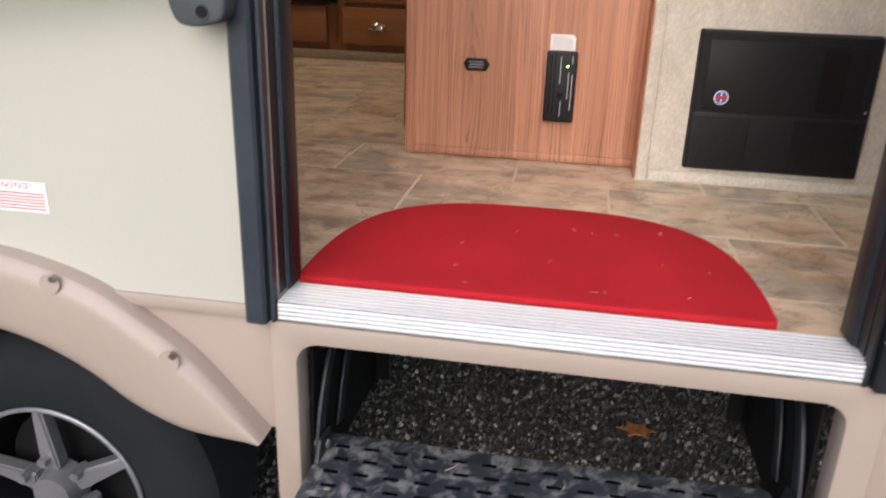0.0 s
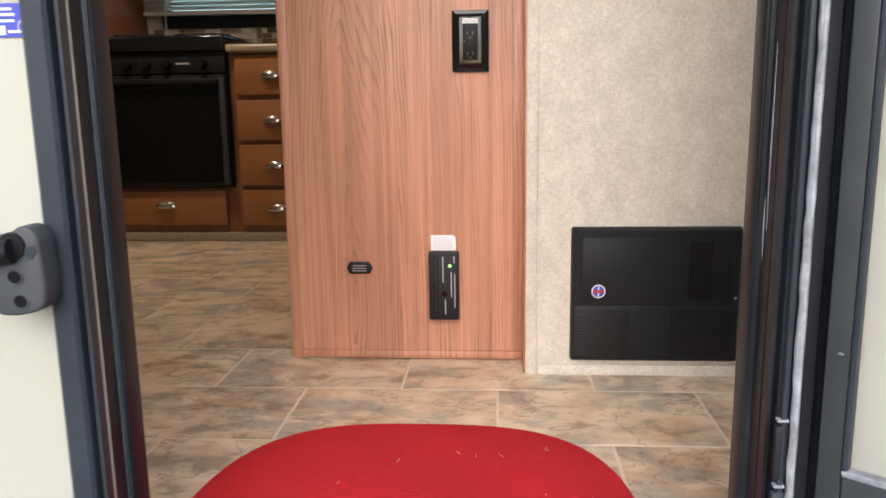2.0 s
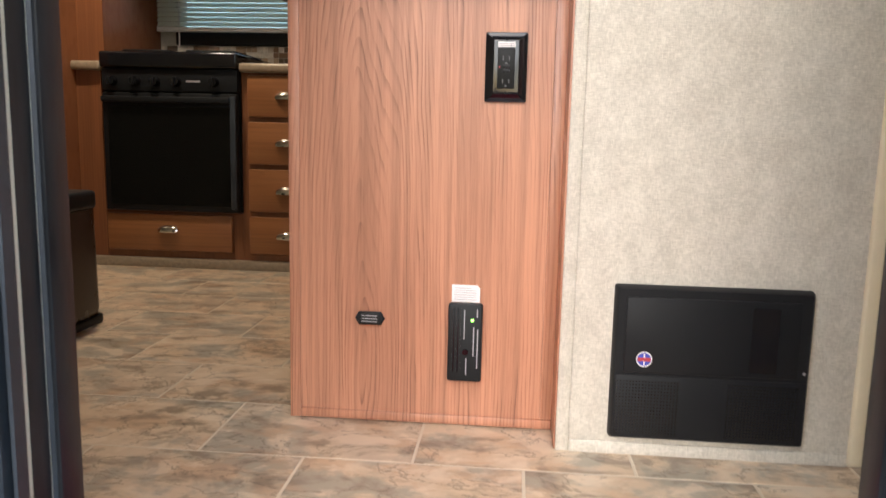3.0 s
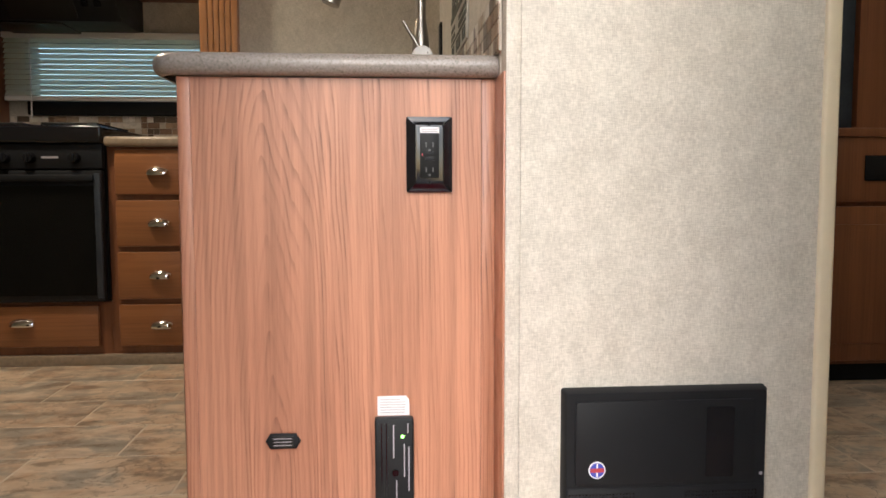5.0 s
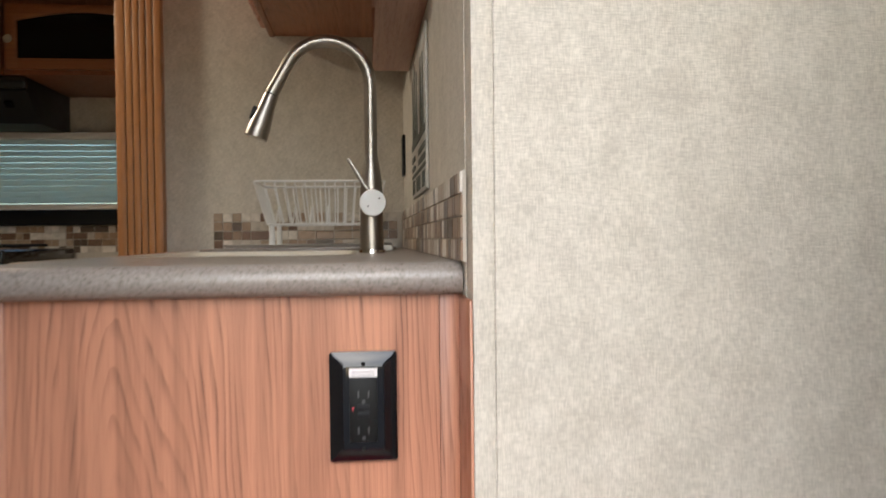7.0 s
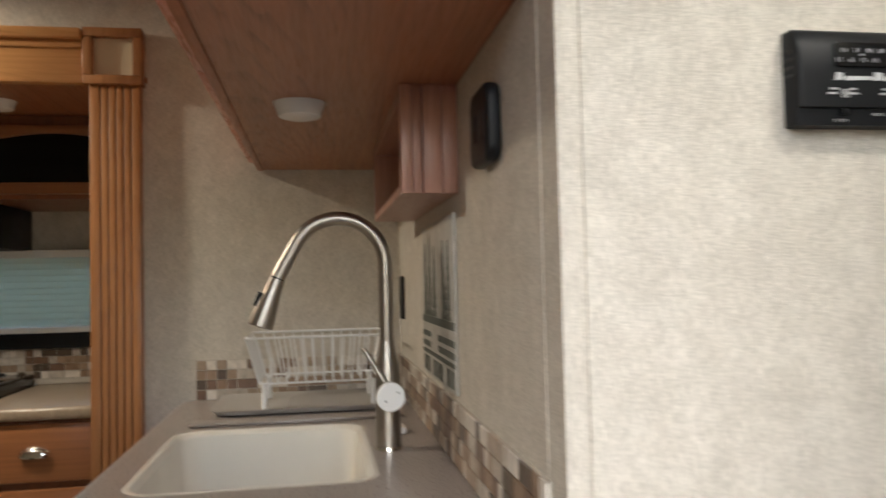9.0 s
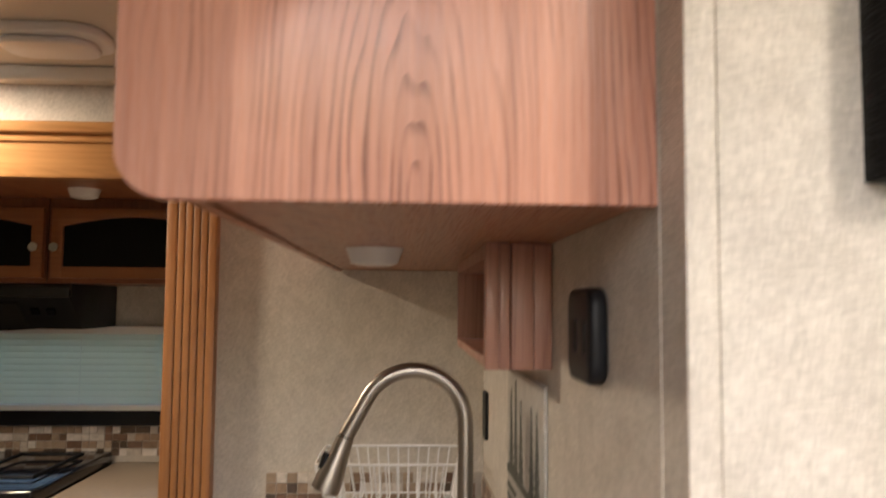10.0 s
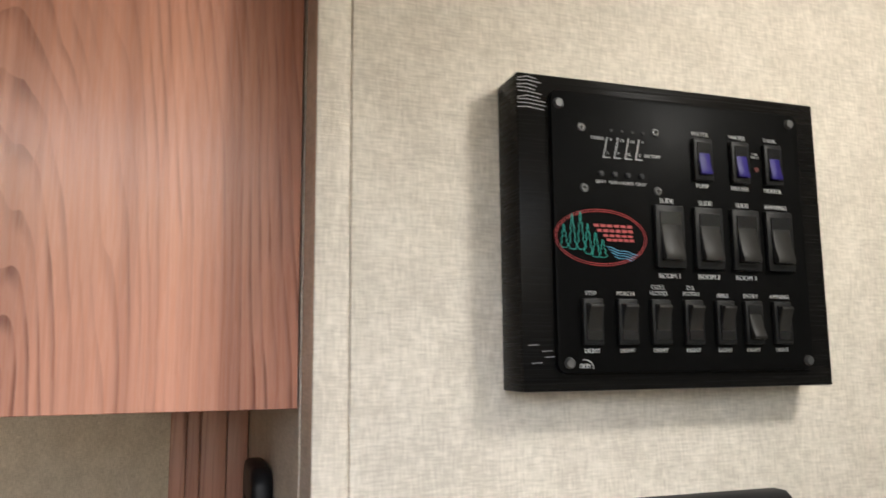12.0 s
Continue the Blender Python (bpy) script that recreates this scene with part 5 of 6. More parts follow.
def make_furnace():
    t = thing("furnace_panel", (0.443, 1.70, 0.935), "matt black furnace access panel with perforated grilles", "furnace panel")
    x0, x1, z0, z1, yf = 0.266, 0.623, 0.786, 1.0815, 1.682
    bm = bmesh.new()
    rows = []
    for d, y in ((0.0, 1.7045), (0.002, 1.688), (0.006, yf)):
        rows.append([bm.verts.new((x, y, z)) for x, z in rounded(x0 + d, x1 - d, z0 + d, z1 - d, 0.005, 3)])
    for a, b in zip(rows, rows[1:]):
        for i in range(len(a)):
            j = (i + 1) % len(a)
            bm.faces.new((a[i], a[j], b[j], b[i]))
    bm.faces.new(rows[-1])
    wpart("frame", bm, M_BLACK, t)
    ad = wpart("access_door", P(rounded(0.287, 0.598, 0.919, 1.061, 0.004, 2), "y", 1.6785, yf + 0.001, bevel=0.0015), M_BLACK, t)
    wpart("grille_plate", P(rounded(0.273, 0.617, 0.793, 0.9125, 0.004, 2), "y", 1.6795, yf + 0.001, bevel=0.0018), M_BLACK, t)
    wpart("latch_recess", P(rounded(0.512, 0.560, 0.928, 1.049, 0.004, 2), "y", 1.6775, 1.679), M_GLOSSBLACK, ad, "glossy finger recess")
    bd = wpart("badge", C((0.3235, 1.6785, 0.945), (0.3235, 1.6772, 0.945), 0.0145, seg=32), M_WHITE, t, "round white badge with red band")
    wpart("badge_ring", C((0.3235, 1.6773, 0.945), (0.3235, 1.6768, 0.945), 0.0125, seg=32), M_BLUEINK, bd)
    wpart("badge_band", B(0.312, 0.335, 1.6762, 1.6769, 0.9415, 0.9485), M_REDINK, bd)
    wpart("badge_mark", B(0.3222, 0.3248, 1.6763, 1.6769, 0.934, 0.956), M_WHITE, bd)
    for gx0, gx1 in ((0.276, 0.392), (0.478, 0.606)):
        bm = bmesh.new()
        n = int((gx1 - gx0) / 0.0058)
        for j in range(17):
            for i in range(n):
                x, z = gx0 + 0.0058 * i, 0.801 + 0.0062 * j
                box(bm, x, x + 0.0032, 1.6789, 1.6800, z, z + 0.0032)
        g = wpart("grille", bm, M_GLOSSBLACK, t)
        g["kind"] = "stuff"
    wpart("screw", C((0.611, 1.6825, 0.93), (0.611, 1.681, 0.93), 0.003, seg=10), M_INK, t)
    return t


make_furnace()


# ---- control panel and thermostat ----
def make_control_panel():
    t = thing("control_panel", (0.437, 1.70, 2.388), "black wood-framed switch panel with white labels", "control panel")
    x0, x1, z0, z1 = 0.307, 0.567, 2.277, 2.500
    wpart("backing_board", B(x0, x1, 1.668, 1.7045, z0, z1, bevel=0.0015), M_PANELWOOD, t, "black-stained wooden board")
    wpart("face_plate", P(rounded(0.331, 0.546, 2.289, 2.488, 0.006, 3), "y", 1.6635, 1.6685, bevel=0.0008), M_PLATE, t)
    for x, z in ((0.3365, 2.478), (0.5375, 2.480), (0.3395, 2.296), (0.5405, 2.296)):
        wpart("corner_screw", C((x, 1.664, z), (x, 1.661, z), 0.0042, 0.003, 14), M_SCREW, t, "grey screw")
    for x, z in ((0.354, 2.462), (0.415, 2.463), (0.355, 2.418), (0.415, 2.419)):
        s = wpart("screw", C((x, 1.6638, z), (x, 1.6622, z), 0.0033, 0.0028, 12), M_SCREW, t, "grey cross-head screw")
        for hx, hz in ((0.0018, 0.0005), (0.0005, 0.0018)):
            wpart("cross_slot", B(x - hx, x + hx, 1.6619, 1.6624, z - hz, z + hz), M_GLOSSBLACK, s)
    yl = 1.6632
    g = random.Random(5)
    for i in range(9):
        za = 2.474 + 0.0028 * i
        wpart("worn_grain", tube(bmesh.new(), [(0.3075, 1.6682, za + g.uniform(-0.001, 0.001)), (0.315, 1.6679, za + 0.0008), (0.320 + g.uniform(0, 0.010), 1.6682, za - 0.0005)], 0.0004, 4), M_INK, t, "pale worn wood grain")
    for i in range(4):
        x = g.uniform(0.309, 0.325)
        wpart("worn_grain", tube(bmesh.new(), [(x, 1.6682, 2.296 + 0.004 * i), (x + 0.008, 1.6681, 2.2965 + 0.004 * i)], 0.0003, 4), M_INK, t, "pale worn wood grain")

    def word(s, x, z, h, m=M_LEGEND):
        text_mesh(s, h * 1.18, m, (x, yl, z), (90, 0, 0), t, label="white lettering")

    def rocker(x, z, w, h, mat, throw, name):
        bz = wpart("switch_bezel", B(x - w / 2, x + w / 2, 1.6595, 1.664, z - h / 2, z + h / 2, bevel=0.0012), M_BEZEL, t)
        wpart("well", B(x - w * 0.36, x + w * 0.36, 1.6588, 1.6596, z - h * 0.39, z + h * 0.39), M_GLOSSBLACK, bz)
        bm = bmesh.new()
        iw, ih = w * (0.58 if mat is M_VIOLET else 0.66), h * 0.74
        up, lo = max(0.0, -throw) * 0.0048, max(0.0, throw) * 0.0048
        pts = [(1.6605, z - ih / 2), (1.6592 - lo, z - ih / 2), (1.6588 - lo, z - ih * 0.42)]
        for q in range(1, 6):
            f = q / 6
            pts.append((1.6590 - lo * (1 - f) ** 2 - up * f ** 2, z - ih * 0.42 + ih * 0.84 * f))
        pts += [(1.6588 - up, z + ih * 0.42), (1.6592 - up, z + ih / 2), (1.6605, z + ih / 2)]
        prism(bm, pts, "x", x - iw / 2, x + iw / 2, bevel=0.0004)
        wpart(name, bm, mat, bz, "dark rocker")

    for i, x in enumerate((0.422, 0.4555, 0.4885, 0.5195)):
        rocker(x, 2.3855, 0.0245, 0.046, M_GREY, 1, "rocker")
        word("SLIDE" if i < 3 else "AWNING", x, 2.412, 0.0042)
        if i < 3:
            word("ROOM %d" % (i + 1), x, 2.357, 0.0042)
    for x, s in ((0.454, ("WATER", "PUMP")), (0.4875, ("WATER", "HEATER")), (0.518, ("TANK", "HEATER"))):
        rocker(x, 2.445, 0.0165, 0.032, M_VIOLET, 0.5, "rocker")
        word(s[0], x, 2.4648, 0.0038)
        word(s[1], x, 2.4250, 0.0038)
    word("O.S.I.\nFAULT", 0.5035, 2.4520, 0.0022)
    wpart("fault_lamp", C((0.5035, 1.664, 2.441), (0.5035, 1.6622, 2.441), 0.002, seg=10), M_BROWNLAMP, t, "dim red lamp")
    for x, s in zip((0.357, 0.3845, 0.4115, 0.4388, 0.466, 0.491, 0.517), ("STEP", "PORCH", "O.D.S.\nFLOOD", "D.S.\nFLOOD", "AISLE", "ENTRY", "AWNING")):
        rocker(x, 2.324, 0.0158, 0.032, M_GREY, 1 if s == "ENTRY" else -1, "rocker")
        word(s, x, 2.3435 if "\n" not in s else 2.3465, 0.0036)
        word("LIGHT", x, 2.3040, 0.0036)
    # tank scale
    for i, (a, b) in enumerate((("E", "L"), ("1/3", "F"), ("2/3", "G"), ("F", "C"))):
        x = 0.371 + 0.0088 * i
        wpart("scale_line", P([(x, 2.4415), (x + 0.0006, 2.4415), (x + 0.0042, 2.4565), (x + 0.0036, 2.4565)], "y", yl - 0.0002, yl + 0.0004), M_LEGEND, t)
        wpart("scale_line", B(x, x + 0.0058, yl - 0.0002, yl + 0.0004, 2.441, 2.4416), M_LEGEND, t)
        word(a, x + 0.0068, 2.4545, 0.0026)
        word(b, x + 0.0040, 2.4445, 0.0026)
        wpart("level_lamp", C((x + 0.0075, 1.6638, 2.4615), (x + 0.0075, 1.6628, 2.4615), 0.0011, seg=8), M_GREY, t)
        wpart("test_button", C((0.3685 + 0.0110 * i, 1.6638, 2.4290), (0.3685 + 0.0110 * i, 1.6615, 2.4290), 0.0018, seg=10), M_BLACK, t)
    word("TANKS", 0.3665, 2.4550, 0.0028)
    word("BATTERY", 0.4120, 2.4445, 0.0028)
    for s, x in (("BATT", 0.3685), ("FRESH", 0.3795), ("BLACK", 0.3905), ("GRAY", 0.4012)):
        word(s, x, 2.4230, 0.0028)
    # oval landscape emblem
    for rx, rz in ((0.0365, 0.0200), (0.0350, 0.0186)):
        wpart("emblem_ring", tube(bmesh.new(), [(0.3672 + rx * math.cos(2 * math.pi * i / 48), yl, 2.383 + rz * math.sin(2 * math.pi * i / 48)) for i in range(49)], 0.00024, 5), M_CORAL, t, "red oval line")
    g = random.Random(2)
    for x, zb, h in ((0.338, 2.375, 0.013), (0.3445, 2.374, 0.020), (0.351, 2.374, 0.0215), (0.3565, 2.371, 0.017), (0.3625, 2.369, 0.014), (0.368, 2.369, 0.010)):
        pts = []
        for k in range(9):
            f = k / 8
            pts.append((x + (0.0034 * (1 - f) + 0.0002) * (1 if k % 2 else 0.55), yl, zb + 1.25 * h * f))
        for k in range(8, -1, -1):
            f = k / 8
            pts.append((x - (0.0034 * (1 - f) + 0.0002) * (1 if k % 2 else 0.55), yl, zb + 1.25 * h * f))
        wpart("emblem_tree", tube(bmesh.new(), pts + pts[:1], 0.00028, 4), M_GREENINK, t, "green line tree")
    for i in range(4):
        z = 2.3765 - 0.0022 * i
        wpart("emblem_wave", tube(bmesh.new(), [(0.371 + 0.0035 * k + 0.002 * i, yl, z - 0.0007 * k + 0.0006 * math.sin(k * 1.7 + i)) for k in range(8 - i)], 0.0003, 4), M_CYANINK, t, "blue line wave")
    for xx, w, z, h in ((0.3615, 0.0320, 2.3915, 0.0018), (0.3640, 0.0300, 2.3880, 0.0020), (0.3690, 0.0245, 2.3845, 0.0016), (0.3715, 0.0230, 2.3815, 0.0018)):
        n = 6 if w > 0.025 else 5
        for i in range(n):
            wpart("emblem_bar", B(xx + w * i / n, xx + w * (i + 0.72) / n, yl - 0.0002, yl + 0.0004, z - h / 2, z + h / 2), M_CORAL, t, "red bar")
    for q in range(3):
        wpart("maker_mark", tube(bmesh.new(), [(0.3475 + 0.0026 * q, yl, 2.2925), (0.3475 + 0.0026 * q, yl, 2.2952), (0.3492 + 0.0026 * q, yl, 2.2952), (0.3492 + 0.0026 * q, yl, 2.2925)], 0.0003, 4), M_LEGEND, t, "small white maker's mark")
    wpart("maker_arc", tube(bmesh.new(), [(0.3510 + 0.0062 * math.sin(radians(a)), yl, 2.2925 + 0.0056 * math.cos(radians(a))) for a in range(-10, 101, 10)], 0.0003, 4), M_LEGEND, t, "small white arc")
    return shift(t, -0.002, 0, -0.0045)


M_PANELWOOD = wood("black_stained_wood", (0.008, 0.0075, 0.007), (0.004, 0.004, 0.004), centre=(2.6, 0.2), along="X", across="Z", spacing=0.006, rough=0.25)
M_PANELWOOD.node_tree.nodes["Principled BSDF"].inputs["Specular IOR Level"].default_value = 0.06
M_PANELWOOD.node_tree.nodes["Bump"].inputs["Strength"].default_value = 0.10
M_PLATE = material("black_face_plate", (0.004, 0.004, 0.004), 0.36, var=0.1, scale=20, grain=600, bump=0.03, spec=0.025)
M_BROWNLAMP = material("unlit_red_lamp", (0.08, 0.015, 0.012), 0.3, bump=0)
make_control_panel()


def make_thermostat():
    t = thing("thermostat", (0.458, 1.70, 2.147), "black wall thermostat with white dial figures", "thermostat")
    x0, x1, z0, z1 = 0.393, 0.522, 2.098, 2.194
    bm = bmesh.new()
    sec = [(1.7045, z0), (1.682, z0), (1.680, z0 + 0.016), (1.676, z0 + 0.017), (1.6745, z0 + 0.05), (1.6765, z1 - 0.022), (1.684, z1 - 0.004), (1.690, z1), (1.7045, z1)]
    prism(bm, sec, "x", x0, x1, bevel=0.004, seg=3)
    wpart("case", bm, M_BLACK, t)
    wpart("scale_window", P(rounded(0.431, 0.490, 2.154, 2.178, 0.003, 2), "y", 1.6725, 1.678, bevel=0.001), M_GLOSSBLACK, t, "glossy scale window")
    for s, x in (("50", 0.440), ("70", 0.4535), ("90", 0.467), ("80", 0.480)):
        text_mesh(s, 0.0058, M_LEGEND, (x, 1.6723, 2.1695), (90, 0, 0), t, label="white figures")
    for s, x in (("55", 0.434), ("65", 0.447), ("75", 0.4605), ("85", 0.474)):
        text_mesh(s, 0.0058, M_LEGEND, (x, 1.6723, 2.1600), (90, 0, 0), t, label="white figures")
    wpart("pointer", C((0.4585, 1.6726, 2.1655), (0.4585, 1.6718, 2.1655), 0.0013, seg=8), M_LEGEND, t)
    g = random.Random(6)
    x = 0.430
    for w, h in ((0.009, 0.008), (0.030, 0.0042), (0.010, 0.0085), (0.020, 0.0048)):
        pts = [(x, 2.1405), (x + w, 2.1415), (x + w, 2.1415 + h * 0.8), (x + 0.002, 2.1405 + h)]
        wpart("script_mark", P(pts, "y", 1.6738, 1.6750), M_LEGEND, t, "white script mark")
        x += w + 0.0014
    for cx in (0.441, 0.4975):
        for dx, dz, w in ((-0.012, 0.0035, 0.008), (0.008, 0.0035, 0.007), (-0.014, -0.001, 0.009), (0.009, -0.001, 0.009)):
            wpart("print_line", B(cx + dx - w / 2, cx + dx + w / 2, 1.6738, 1.6752, 2.128 + dz, 2.1298 + dz), M_LEGEND, t)
        for dx in (-0.003, 0.0, 0.003):
            wpart("print_line", B(cx + dx - 0.0006, cx + dx + 0.0006, 1.6738, 1.6752, 2.124, 2.132), M_LEGEND, t)
        wpart("slider", B(cx - 0.003, cx + 0.003, 1.6745, 1.682, 2.107, 2.1135, bevel=0.0008), M_GLOSSBLACK, t)
    text_mesh("SYSTEM", 0.0042, M_LEGEND, (0.4385, 1.6804, 2.1025), (90, 0, 0), t, label="white lettering")
    text_mesh("FAN", 0.0042, M_LEGEND, (0.4965, 1.6804, 2.1025), (90, 0, 0), t, label="white lettering")
    text_mesh("AUTO", 0.0042, M_LEGEND, (0.4790, 1.6795, 2.1085), (90, 0, 0), t, label="white lettering")
    text_mesh("ON", 0.0042, M_LEGEND, (0.5120, 1.6795, 2.1085), (90, 0, 0), t, label="white lettering")
    for i in range(4):
        wpart("vent_slot", B(x0 - 0.0006, x0 + 0.002, 1.684, 1.698, 2.146 + 0.008 * i, 2.149 + 0.008 * i), M_GLOSSBLACK, t)
    return shift(t, 0.0125, 0, -0.001)


make_thermostat()


# ---- slide-out kitchen ----
def make_casing():
    setting("trim_pilaster_core", B(-0.638, -0.512, 3.128, 3.149, FL, 2.495), M_OAKGOLD, "fluted golden oak casing of the slide-out", "trim")
    x = -0.638
    for w in (0.026, 0.0165, 0.0165, 0.0165, 0.0165, 0.0215):
        part("flute_strip", B(x, x + w, 3.116, 3.1285, FL, 2.495, bevel=0.0022, seg=2), M_OAKGOLD, bpy.data.objects["trim_pilaster_core"])
        x += w + 0.0025
    head = setting("trim_header", B(-4.2, -0.655, 3.116, 3.149, 2.500, 2.640, bevel=0.003), M_OAKHEAD, "golden oak header board over the slide-out", "trim")
    part("crown_bead", B(-4.2, -0.655, 3.100, 3.1155, 2.612, 2.642, bevel=0.006, seg=3), M_OAKHEAD, head)
    part("lower_bead", B(-4.2, -0.655, 3.108, 3.1155, 2.590, 2.600, bevel=0.003), M_OAKHEAD, head)
    t = thing("corner_block", (-0.585, 3.11, 2.57), "square oak corner block with a sunk cream inset", "corner block")
    x0, x1, z0, z1 = -0.6545, -0.506, 2.4955, 2.645
    f = 0.024
    for n_, b in (("rail", (x0, x1, z0, z0 + f)), ("rail", (x0, x1, z1 - f, z1)), ("stile", (x0, x0 + f, z0 + f, z1 - f)), ("stile", (x1 - f, x1, z0 + f, z1 - f))):
        wpart(n_, B(b[0], b[1], 3.104, 3.1485, b[2], b[3], bevel=0.003), M_OAKGOLD, t)
    wpart("inset", B(x0 + f, x1 - f, 3.128, 3.1485, z0 + f, z1 - f), M_CREAM, t, "plain cream inset")
    shift(t, 0.0015, 0, -0.0095)
    for o in [head]:
        o.location.z = -0.0095


make_casing()


def cup_pull(x, y, z, parent, w=0.042):
    """Shell-shaped cup handle, open below."""
    bm = bmesh.new()
    rows = []
    for i in range(9):
        a = math.pi * i / 8
        xx = x - w * math.cos(a)
        r = 0.004 + 0.018 * math.sin(a) ** 0.7
        rows.append([bm.verts.new((xx, y - r * math.sin(b), z - 0.008 + r * 1.2 * math.cos(b) + 0.004)) for b in [math.pi * k / 14 for k in range(9)]])
    for a, b in zip(rows, rows[1:]):
        for k in range(8):
            bm.faces.new((a[k], a[k + 1], b[k + 1], b[k]))
    ob = part("handle", bm, M_CHROME, None, "polished cup handle")
    return put_under(ob, parent)


def make_drawer_cabinet():
    t = thing("drawer_cabinet", (-0.85, 3.6, 0.79), "brown oak kitchen cabinet with four drawers", "cabinet")
    wpart("body", B(-1.060, -0.548, 3.430, 3.985, 0.79, 1.575), M_OAKDARK, t)
    for z0, z1 in ((1.395, 1.565), (1.200, 1.375), (1.000, 1.180), (0.820, 0.980)):
        d = wpart("drawer_front", B(-1.030, -0.700, 3.408, 3.4295, z0, z1, bevel=0.007, seg=2), M_OAKDRAWER, t)
        cup_pull(-0.870, 3.408, (z0 + z1) / 2 - 0.002, d)
    return t


make_drawer_cabinet()


def make_range_cabinet():
    t = thing("range_cabinet", (-1.36, 3.6, 0.79), "brown oak cabinet under and beside the oven", "cabinet")
    wpart("body", B(-1.665, -1.0605, 3.430, 3.985, 0.79, 0.990), M_OAKDARK, t)
    wpart("side_stile", B(-1.775, -1.6655, 3.425, 3.985, 0.79, 1.575), M_OAKDARK, t)
    d = wpart("drawer_front", B(-1.655, -1.105, 3.408, 3.4295, 0.822, 0.980, bevel=0.006), M_OAKDRAWER, t)
    cup_pull(-1.382, 3.408, 0.912, d, 0.046)
    return t


make_range_cabinet()
setting("trim_toe", B(-4.2, -0.548, 3.402, 3.985, 0.7505, 0.7895, bevel=0.003), M_STONE2, "pale vinyl edge of the raised slide-out floor", "trim")
bm = B(-1.0615, -0.547, 3.392, 3.988, 1.5755, 1.612, bevel=0.012, seg=3)
tagged(part("countertop", bm, M_STONE2), "beige laminate countertop beside the stove", "countertop")
bm = B(-1.80, -1.6535, 3.392, 3.988, 1.5755, 1.612, bevel=0.012, seg=3)
tagged(part("countertop", bm, M_STONE2), "short beige laminate countertop piece beside the fridge", "countertop")


def make_stove():
    t = thing("stove", (-1.36, 3.6, 0.99), "black built-in gas range with oven door and knobs", "stove")
    x0, x1 = -1.652, -1.064
    wpart("body", B(x0, x1, 3.428, 3.97, 0.995, 1.585), M_MATBLACK, t)
    wpart("cook_top", B(x0, x1, 3.385, 3.975, 1.586, 1.652, bevel=0.010, seg=3), M_GLOSSBLACK, t)
    wpart("control_band", B(x0 + 0.004, x1 - 0.004, 3.400, 3.4275, 1.492, 1.584, bevel=0.004), M_BLACK, t)
    for x in (-1.60, -1.50, -1.415, -1.325, -1.165):
        k = wpart("knob", C((x, 3.400, 1.532), (x, 3.372, 1.532), 0.021, 0.017, 20), M_GLOSSBLACK, t)
        wpart("knob_grip", B(x - 0.003, x + 0.003, 3.364, 3.373, 1.516, 1.548, bevel=0.001), M_BLACK, k)
    wpart("name_plate", B(-1.285, -1.225, 3.3985, 3.4005, 1.530, 1.538), M_INK, t, "small pale name plate")
    d = wpart("oven_door", B(x0 + 0.006, x1 - 0.006, 3.392, 3.4275, 0.996, 1.486, bevel=0.006), M_BLACK, t)
    wpart("door_glass", B(x0 + 0.03, x1 - 0.035, 3.389, 3.3925, 1.02, 1.43), M_GLASS, d, "dark oven glass")
    wpart("door_handle", B(x0 + 0.01, x1 - 0.03, 3.368, 3.390, 1.445, 1.470, bevel=0.006), M_BLACK, d)
    wpart("door_side_rail", B(x1 - 0.032, x1 - 0.008, 3.380, 3.3925, 1.01, 1.475, bevel=0.004), M_FRAME, d)
    for x in (-1.50, -1.22):
        wpart("grate", tube(bmesh.new(), [(x - 0.1, 3.5, 1.664), (x + 0.1, 3.5, 1.664), (x + 0.1, 3.85, 1.664), (x - 0.1, 3.85, 1.664), (x - 0.1, 3.5, 1.664)], 0.006, 6), M_MATBLACK, t)
    return t


make_stove()


def make_fridge():
    t = thing("refrigerator", (-2.1, 3.5, 0.79), "black built-in refrigerator with a grey door edge", "refrigerator")
    wpart("cabinet_body", B(-2.45, -1.90, 3.20, 3.98, 0.80, 2.49), M_MATBLACK, t)
    wpart("door", B(-2.44, -1.825, 3.13, 3.198, 0.82, 1.75, bevel=0.008), M_GLOSSBLACK, t)
    wpart("freezer_door", B(-2.44, -1.825, 3.13, 3.198, 1.77, 2.4, bevel=0.008), M_GLOSSBLACK, t)
    wpart("handle", B(-1.862, -1.850, 3.10, 3.13, 0.9, 1.72, bevel=0.004), M_SEAL, t, "grey door handle")
    wpart("handle_cap", B(-1.875, -1.838, 3.095, 3.13, 1.72, 1.82, bevel=0.004), M_BLACK, t)
    return t


make_fridge()


def make_tall_panel():
    t = thing("tall_cabinet", (-1.84, 3.5, 0.79), "tall reddish oak side panel between fridge and stove", "cabinet")
    wpart("side", B(-1.822, -1.7765, 3.20, 3.985, 0.7905, 2.495), M_OAKDARK, t)
    wpart("upper_side", B(-1.776, -1.66, 3.45, 3.985, 1.6135, 2.495), M_OAKDARK, t)
    return t


make_tall_panel()


